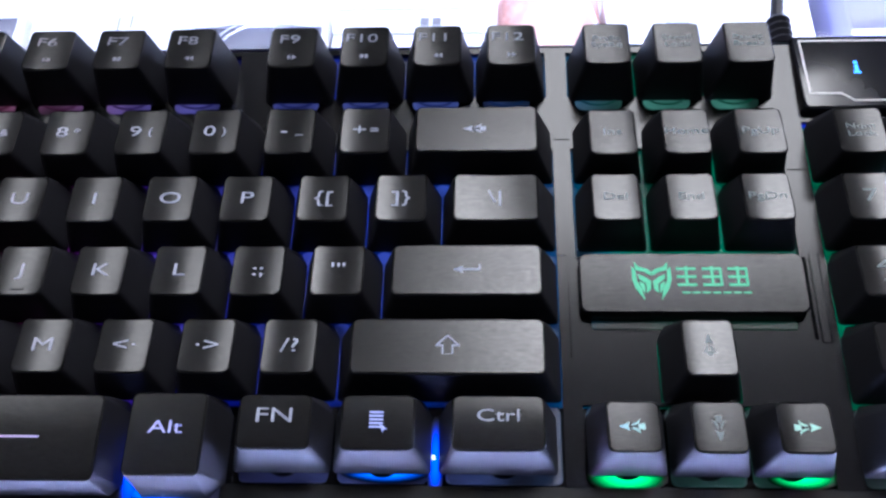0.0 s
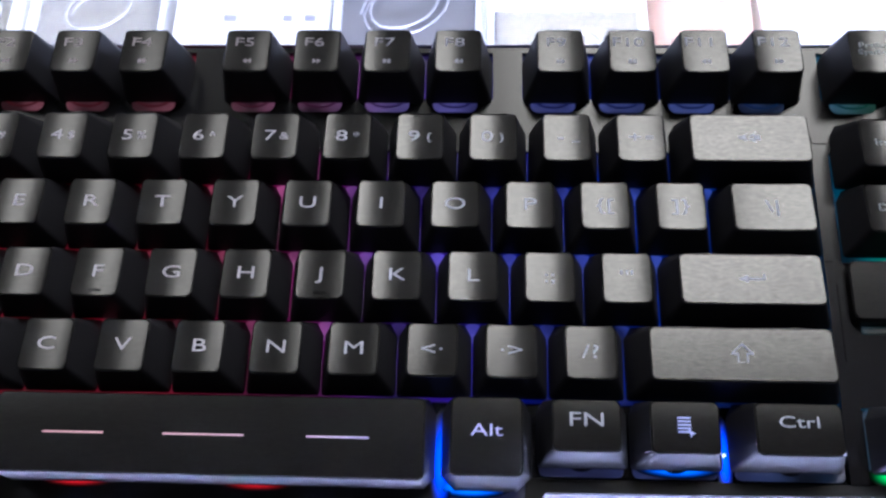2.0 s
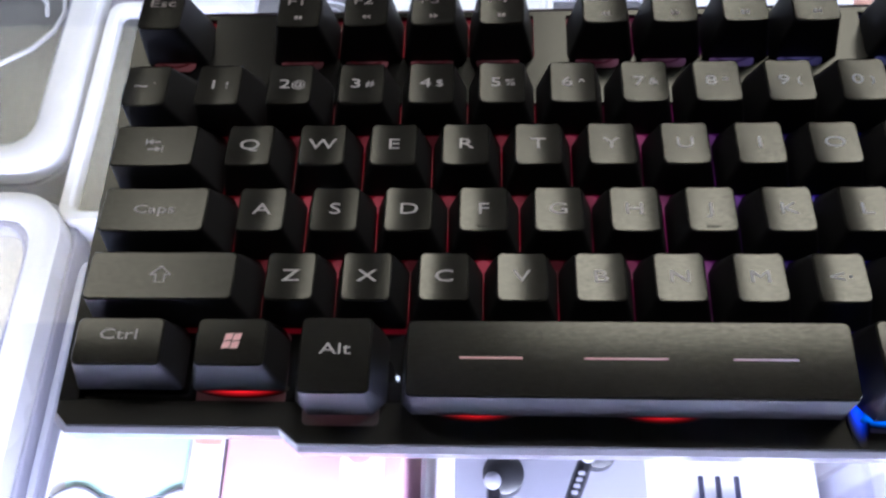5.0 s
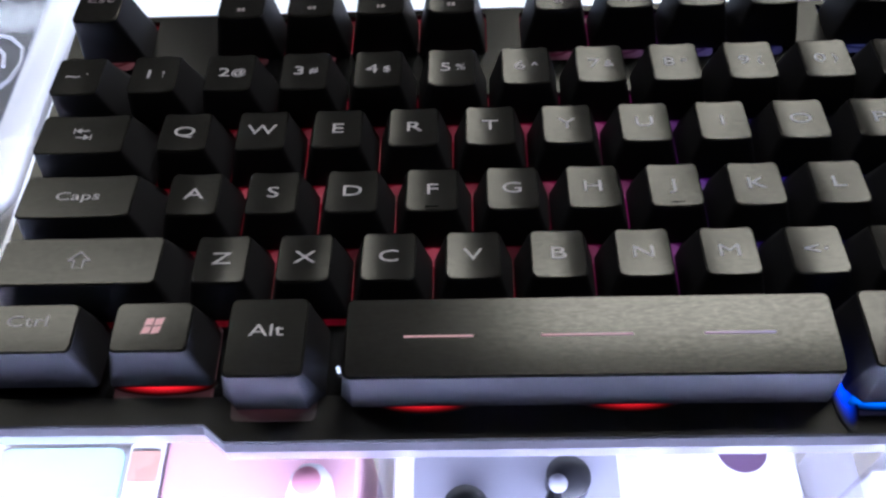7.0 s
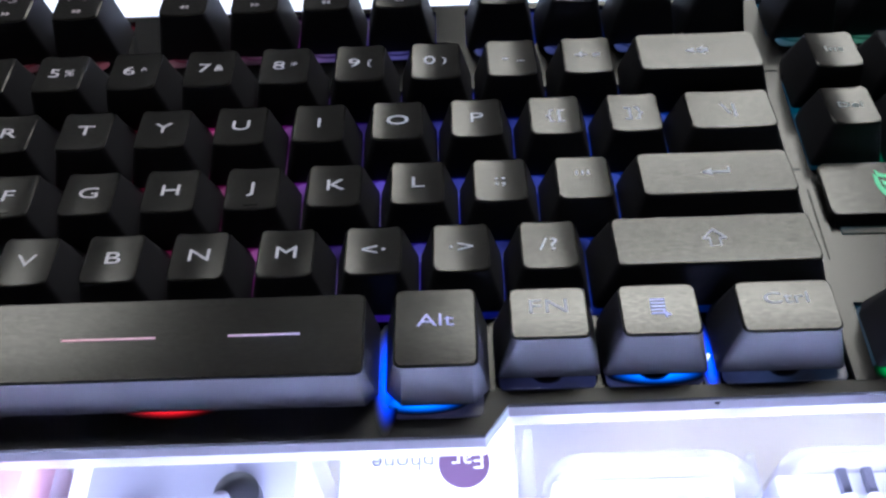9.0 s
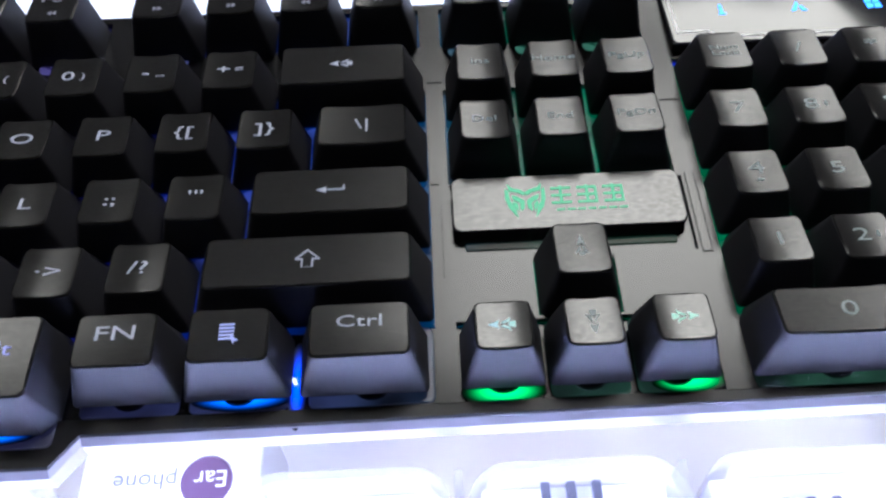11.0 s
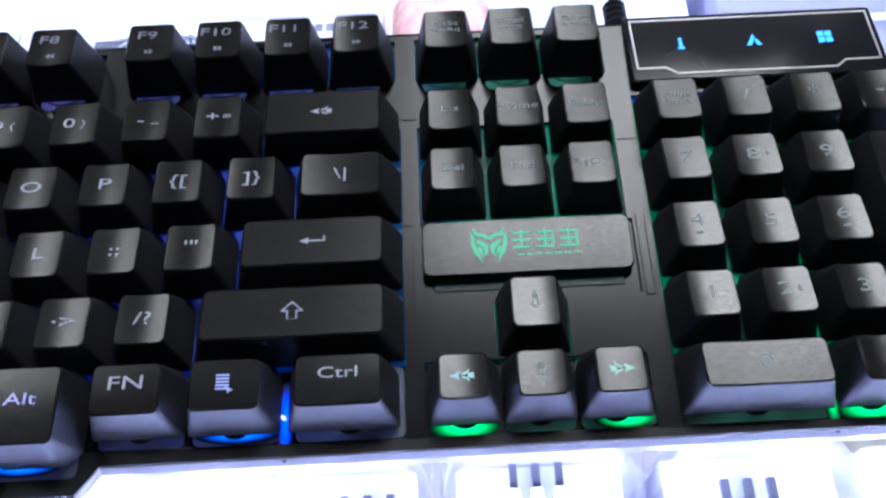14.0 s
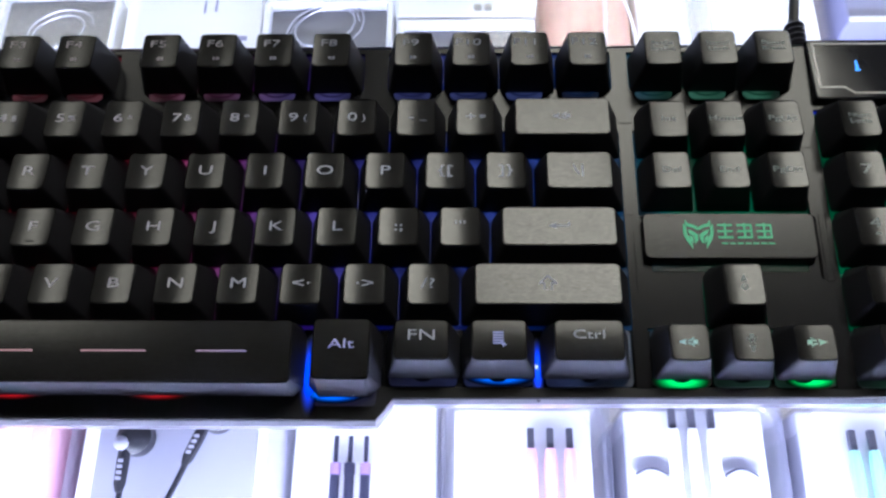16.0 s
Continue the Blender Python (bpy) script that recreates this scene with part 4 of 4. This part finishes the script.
def coil(bm, cx, cy, z, r, turns, rod, seed):
    rng = random.Random(seed)
    pts = []
    for k in range(int(turns * 16)):
        a = 2 * math.pi * k / 16
        q = r * (1 + 0.15 * math.sin(a * 0.37 + seed) + rng.uniform(-0.02, 0.02))
        pts.append((cx + q * math.cos(a), cy + q * 0.8 * math.sin(a + 0.3), z + 0.0008 * math.sin(a * 0.5)))
    return tube(bm, pts, rod, 6)


def rear_goods():
    # a row of boxes behind the keyboard
    t, h = tray("cable_box", "white-framed box with a dark window and coiled cable", -0.086, -0.018, 0.112, 0.236, -0.098, 0.006, OLIVE_CARD)
    part("coiled_cable", coil(bmesh.new(), 0.006, 0.045, h - 0.0045, 0.013, 3.2, 0.0006, 1), WHITE_PLASTIC, t)
    part("green_wrap", slab(bmesh.new(), 0.005, 0.024, 0.0, 0.016, h - 0.0059, h - 0.0052, 0.005, 0.0002), TEAL, t)
    t, h = tray("cable_box", "grey-windowed box with a thin pale rim", -0.016, 0.048, 0.112, 0.248, -0.100, 0.0018, GREY_CARD, r=0.003)
    part("coiled_cable", coil(bmesh.new(), 0, 0.045, h - 0.0045, 0.016, 1.6, 0.0006, 2), SILVER_LINE, t)
    b = thing("white_carton", "white carton with small lavender print", "carton", "boxes in the counter", at=(0.0905, 0.19, SHELF))
    part("carton", box_body(bmesh.new(), -0.0375, 0.0355, -0.075, 0.085, 0, 0.058), WHITE_CARD, b)
    for x, y, w, d in ((0.004, 0.044, 0.0012, 0.008), (0.010, 0.045, 0.0012, 0.008), (-0.014, 0.026, 0.006, 0.003), (0.014, 0.026, 0.004, 0.003), (0.024, 0.026, 0.005, 0.003)):
        part("print_bar", slab(bmesh.new(), x, x + w, y, y + d, 0.0581, 0.0584, 0.0002, 0.0001), LAVENDER, b)
    t, h = tray("cable_box", "white-framed box with a dark window and coiled cable", 0.128, 0.1965, 0.105, 0.240, -0.098, 0.0032, GREY_CARD, r=0.002)
    part("coiled_cable", coil(bmesh.new(), -0.002, 0.052, h - 0.0045, 0.018, 2.6, 0.0006, 3), SILVER_LINE, t)
    t, h = tray("cable_box", "white-framed box with a dark window and grey print", 0.1985, 0.271, 0.100, 0.2265, -0.098, 0.0035, GREY_CARD, r=0.002)
    part("coiled_cable", coil(bmesh.new(), 0.0, 0.035, h - 0.0045, 0.017, 1.8, 0.0006, 4), SILVER_LINE, t)
    b = thing("white_carton", "white carton with two small grey marks in print", "carton", "boxes in the counter", at=(0.2350, 0.268, SHELF))
    part("carton", box_body(bmesh.new(), -0.0365, 0.0360, -0.0405, 0.0400, 0, 0.062), WHITE_CARD, b)
    for x in (0.004, 0.0095):
        part("print_bar", slab(bmesh.new(), x, x + 0.0040, -0.037, -0.0325, 0.0621, 0.0624, 0.0005, 0.0001), GREY_PRINT, b)
    part("fold_line", slab(bmesh.new(), -0.036, 0.0355, -0.0275, -0.0270, 0.0621, 0.0623, 0.0002, 0.0001), PALE_GREY, b)
    # copper packet with creases
    b = thing("copper_packet", "copper-orange film packet with pale creases", "packet", at=(0.2995, 0.19, SHELF))
    bm = bmesh.new()
    n = 14
    rows = []
    for j in range(n + 1):
        rows.append([bm.verts.new((-0.0245 + 0.049 * i / n, -0.06 + 0.13 * j / n, 0.056 + 0.004 * noise.noise(Vector((i * 0.45, j * 0.3, 2.0))) - 0.012 * abs(2 * i / n - 1) ** 6)) for i in range(n + 1)])
    for j in range(n):
        for i in range(n):
            bm.faces.new((rows[j][i], rows[j][i + 1], rows[j + 1][i + 1], rows[j + 1][i]))
    geo = bmesh.ops.extrude_face_region(bm, geom=bm.faces[:])
    for v in geo["geom"]:
        if isinstance(v, bmesh.types.BMVert):
            v.co.z = 0.0
    part("film_body", bm, ORANGE, b, angle=60)
    for a, q in ((-0.004, 0.5), (0.012, 0.8)):
        part("crease", tube(bmesh.new(), [(a + 0.012 * math.sin(k * 0.4 * q), -0.05 + k * 0.012, 0.0605 + 0.002 * math.sin(k)) for k in range(10)], 0.0009, 6), WHITE_PLASTIC, b)
    b = thing("white_carton", "plain white cardboard carton in the counter", "carton", "boxes in the counter", at=(0.366, 0.195, SHELF))
    part("carton", box_body(bmesh.new(), -0.040, 0.056, -0.07, 0.085, 0, 0.05), WHITE_CARD, b)
    part("clear_divider", slab(bmesh.new(), -0.012, -0.004, -0.06, 0.085, 0.0502, 0.060, 0.001, 0.0004), MILKY, b)
    b = thing("lavender_carton", "pale lavender cardboard carton with white edge", "carton", "boxes in the counter", at=(0.474, 0.268, SHELF))
    part("carton", box_body(bmesh.new(), -0.042, 0.046, -0.045, 0.075, 0, 0.062), LAVENDER, b)
    part("lid_edge", slab(bmesh.new(), -0.042, 0.046, -0.0455, -0.043, 0.0622, 0.0634, 0.0005, 0.0002), WHITE_CARD, b)


def side_goods():
    # left of the keyboard: deep white trays
    t, h = tray("clear_box", "white-rimmed plastic box with a dark window", -0.225, -0.089, 0.135, 0.31, -0.092, 0.013, OLIVE_CARD, FROSTED, 0.02, 0.012)
    part("coiled_cable", coil(bmesh.new(), 0.01, 0.0, h - 0.009, 0.034, 1.6, 0.0011, 5), WHITE_PLASTIC, t)
    part("bead_strip", tube(bmesh.new(), [(-0.05 + k * 0.009, -0.05 + 0.004 * math.sin(k), h - 0.008) for k in range(10)], [0.0014 if k % 2 else 0.0028 for k in range(10)], 8), CHROME, t)
    t, h = tray("clear_box", "white-rimmed plastic box with a cream inlay", -0.225, -0.079, -0.11, 0.124, -0.092, 0.012, CREAM, FROSTED, 0.022, 0.012)
    part("orange_card", slab(bmesh.new(), -0.05, 0.05, -0.09, -0.02, h - 0.0119, h - 0.0112, 0.004, 0.0002), ORANGE, t)
    part("white_card", slab(bmesh.new(), -0.05, 0.045, 0.005, 0.075, h - 0.0119, h - 0.0110, 0.004, 0.0002), PALE_CREAM, t)
    t, h = tray("clear_box", "narrow clear box with a pale grey inlay", -0.074, -0.046, -0.03, 0.098, -0.105, 0.004, PALE_GREY, MILKY, 0.006, 0.006)
    t, h = tray("clear_box", "narrow clear box with a cream edge", -0.042, 0.02, 0.028, 0.106, -0.105, 0.004, WHITE_CARD, CREAM, 0.006, 0.006)
    # right of the keyboard
    b = thing("earphone_carton", "pale lavender carton with a red and blue mark", "carton", "boxes in the counter", at=(0.537, 0.203, SHELF))
    part("carton", box_body(bmesh.new(), -0.060, 0.06, -0.030, 0.032, 0, 0.060), LAVENDER, b)
    part("blue_mark", disc(bmesh.new(), -0.041, 0.004, 0.0601, 0.0055, 0.0065, 0.0003), BLUE_PRINT, b)
    part("red_mark", disc(bmesh.new(), -0.042, 0.003, 0.0605, 0.0030, 0.0040, 0.0003), RED_PRINT, b)
    for k in range(5):
        part("print_bar", slab(bmesh.new(), -0.029 + k * 0.0035, -0.0272 + k * 0.0035, -0.002, 0.004, 0.0601, 0.0604, 0.0003, 0.0001), GREY_PRINT, b)
    part("print_block", slab(bmesh.new(), -0.010, -0.004, -0.003, 0.006, 0.0601, 0.0604, 0.0005, 0.0001), PURPLE, b)
    b = thing("white_carton", "white carton with a blue printed corner", "carton", "boxes in the counter", at=(0.535, 0.110, SHELF))
    part("carton", box_body(bmesh.new(), -0.06, 0.07, -0.045, 0.055, 0, 0.06), WHITE_CARD, b)
    part("blue_panel", slab(bmesh.new(), -0.018, 0.03, -0.01, 0.052, 0.0601, 0.0604, 0.001, 0.0001), BLUE_PRINT, b)
    for k in range(4):
        part("print_bar", slab(bmesh.new(), -0.012, 0.006, 0.002 + k * 0.011, 0.006 + k * 0.011, 0.0606, 0.0609, 0.001, 0.0001), WHITE_CARD, b)
    part("seal_edge", tube(bmesh.new(), [(-0.055, -0.03, 0.0603), (-0.02, -0.026, 0.0603), (0.06, -0.02, 0.0603)], 0.0006, 6), GREY_PRINT, b)
    b = thing("orange_bottle_box", "carton with an orange and cream print", "carton", "boxes in the counter", at=(0.515, 0.01, SHELF))
    part("carton", box_body(bmesh.new(), -0.055, 0.07, -0.06, 0.034, 0, 0.055), CREAM, b)
    part("orange_band", slab(bmesh.new(), -0.05, 0.02, -0.01, 0.006, 0.0551, 0.0554, 0.006, 0.0001), ORANGE, b)


def front_goods():
    # teal packet
    b = thing("teal_packet", "mint-green packet with a dark wavy line", "packet", at=(-0.017, 0.0, SHELF))
    part("packet", box_body(bmesh.new(), -0.028, 0.019, -0.09, 0.022, 0, 0.096, 0.004), WHITE_CARD, b)
    part("mint_panel", slab(bmesh.new(), -0.022, 0.018, -0.008, 0.020, 0.0961, 0.0966, 0.004, 0.0002), MINT, b)
    part("mint_panel", slab(bmesh.new(), -0.024, 0.018, -0.05, -0.014, 0.0961, 0.0965, 0.008, 0.0002), MINT, b)
    part("wavy_line", tube(bmesh.new(), [(-0.026 + k * 0.004, -0.010 + 0.004 * math.sin(k * 0.7), 0.0966) for k in range(12)], 0.0008, 6), GREY_PRINT, b)
    b = thing("striped_packet", "white packet with an orange stripe", "packet", at=(0.0072, 0.0, SHELF))
    part("packet", box_body(bmesh.new(), -0.0048, 0.006, -0.09, 0.024, 0, 0.098, 0.002), WHITE_CARD, b)
    part("orange_stripe", slab(bmesh.new(), -0.004, 0.0055, 0.008, 0.018, 0.0981, 0.0984, 0.001, 0.0001), ORANGE, b)
    # pink box with one white earbud
    b = thing("pink_earphone_box", "pink box with a white earbud on show", "box", at=(0.0445, 0.0, SHELF))
    part("card", box_body(bmesh.new(), -0.0305, 0.0290, -0.10, 0.030, 0, 0.097), PINK, b)
    bud = part("earbud", tube(bmesh.new(), [(0.0155, -0.010, 0.0975), (0.0158, -0.004, 0.0995), (0.016, 0.003, 0.1015), (0.016, 0.008, 0.102), (0.016, 0.011, 0.102)], [0.0045, 0.0068, 0.0072, 0.006, 0.0035], 14), WHITE_PLASTIC, b, "white earbud")
    part("bud_tip", disc(bmesh.new(), 0.0160, 0.0045, 0.1086, 0.0042, 0.0042, 0.0008, dome=0.001), DARK_PINK, bud)
    part("bud_cable", tube(bmesh.new(), [(0.0155, -0.010, 0.0985), (0.013, -0.03, 0.0985), (0.008, -0.06, 0.0985), (0.010, -0.09, 0.0985)], 0.0011, 6), WHITE_PLASTIC, b)
    # clear dividers
    for x, y1 in ((0.0800, 0.03), (0.1585, 0.028), (0.2240, 0.03), (0.2902, 0.02), (0.3572, 0.02)):
        d = thing("divider", "clear plastic shelf divider", "divider", "clear dividers", at=(x, 0, SHELF))
        part("upright", slab(bmesh.new(), -0.0012, 0.0012, -0.16, y1, 0.0, 0.090, 0.0008, 0.0004), RIM_PLASTIC, d)
    # grey box with two black earphones
    b = thing("grey_earphone_box", "pale grey box with two black earphones", "box", at=(0.122, 0.0, SHELF))
    part("card", box_body(bmesh.new(), -0.0385, 0.0335, -0.12, 0.026, 0, 0.088), WHITE_CARD, b)
    part("grey_panel", slab(bmesh.new(), -0.0320, 0.0310, -0.115, 0.024, 0.0881, 0.0890, 0.002, 0.0002), PALE_GREY, b)
    for bx, by, a in ((-0.0190, -0.0010, -90), (0.0120, 0.0080, -112)):
        c, s = math.cos(radians(a)), math.sin(radians(a))
        e = part("earphone", disc(bmesh.new(), bx + 0.003, by + 0.002, 0.0892, 0.0068, 0.0068, 0.006, dome=0.003), DARK_GREY, b, "black earphone with a silver face")
        part("silver_face", disc(bmesh.new(), bx - 0.0005, by - 0.001, 0.0975, 0.0028, 0.0028, 0.0010, dome=0.0008), PALE_GREY, e)
        part("stem", tube(bmesh.new(), [(bx + c * q, by + s * q, 0.0945) for q in (0.003, 0.008, 0.016, 0.019)], [0.0024, 0.0026, 0.0024, 0.0014], 8), DARK_GREY, e)
        for k in range(4):
            q = 0.0075 + k * 0.0022
            part("print_bar", slab(bmesh.new(), bx + c * q - 0.0010, bx + c * q + 0.0010, by + s * q - 0.0006, by + s * q + 0.0006, 0.0968, 0.0974, 0.0002, 0.0001), PALE_GREY, e)
        part("lead", tube(bmesh.new(), [(bx + c * q, by + s * q, 0.0935) for q in (0.018, 0.04, 0.07, 0.10)], 0.0012, 8), DARK_GREY, e)
    for pts in ([(-0.031, -0.028), (-0.031, -0.040), (-0.025, -0.040), (-0.025, -0.028)],):
        part("pictogram", tube(bmesh.new(), [(x, y, 0.0893) for x, y in pts + pts[:1]], 0.0004, 6), GREY_PRINT, b)
    # white earphone carton with a purple disc and lettering
    b = thing("earphone_carton", "white earphone carton with a purple disc and lettering", "carton", at=(0.192, 0.0, SHELF))
    part("carton", box_body(bmesh.new(), -0.032, 0.0305, -0.12, 0.062, 0, 0.050), WHITE_CARD, b)
    part("purple_disc", disc(bmesh.new(), 0.012, 0.0355, 0.0501, 0.0090, 0.0090, 0.0003, 32), PURPLE, b)
    part("lettering", text_bmesh("Ear", 0.0085, 0.0135, 0.0365, 0.0506, 1.05, 180), WHITE_CARD, b, "white lettering", smooth=False)
    part("lettering", text_bmesh("phone", 0.0085, -0.0095, 0.0365, 0.0502, 1.05, 180), GREY_PRINT, b, "grey lettering", smooth=False)
    for x, m in ((-0.0130, MAUVE), (-0.0068, INDIGO), (0.0000, MAUVE)):
        g = part("plug_lead", tube(bmesh.new(), [(x, 0.010, 0.0535), (x, -0.002, 0.0535), (x, -0.0025, 0.0535), (x, -0.06, 0.0535)], [0.0010, 0.0010, 0.0021, 0.0021], 8), INDIGO, b, "dark plug lead")
        part("collar", tube(bmesh.new(), [(x, -0.0015, 0.0535), (x, -0.0065, 0.0535)], 0.0024, 8), m, g)
    # cable boxes
    for x0, x1, m, kind in ((0.2262, 0.2880, PINK, "pink"), (0.2925, 0.3550, WHITE_PLASTIC, "white"), (0.3598, 0.4240, TEAL, "teal")):
        t, h = tray("cable_box", "clear plastic box with a %s charging cable" % kind, x0, x1, -0.13, 0.018, -0.060, 0.004, WHITE_CARD, RIM_PLASTIC, 0.012, 0.012, lid=False, group="cable boxes")
        for k in range(3):
            x = -0.0085 + k * 0.0075 + (0.0115 if kind == "pink" else 0)
            y = 0.064 + (0.008 if kind == "white" else 0)
            c = part("cable_lead", tube(bmesh.new(), [(x, y - 0.010, h - 0.009), (x, y - 0.016, h - 0.009), (x, y - 0.03, h - 0.009), (x, y - 0.08, h - 0.009)], [0.0020, 0.0026, 0.0024, 0.0016], 8), m, t, "%s cable lead" % kind)
            part("plug", slab(bmesh.new(), x - 0.0013, x + 0.0013, y - 0.010, y - 0.002, h - 0.0105, h - 0.0080, 0.0003, 0.0002), PLUG, c, "metal plug")
        if kind == "white":
            for cx in (-0.0175, 0.0165):
                tab = [(cx - 0.0060 + k * 0.0015, 0.0425 + 0.0042 * math.sin(math.pi * (0.15 + 0.75 * k / 8)), h - 0.0105) for k in range(9)]
                part("moulded_tab", tube(bmesh.new(), tab, 0.0010, 8), PALE_GREY, t, "pale moulded tab")
    b = thing("white_carton", "plain white cardboard carton in the counter", "carton", "boxes in the counter", at=(0.45, -0.06, SHELF))
    part("carton", box_body(bmesh.new(), -0.02, 0.005, -0.07, 0.075, 0, 0.09), WHITE_CARD, b)


rear_goods()
side_goods()
front_goods()
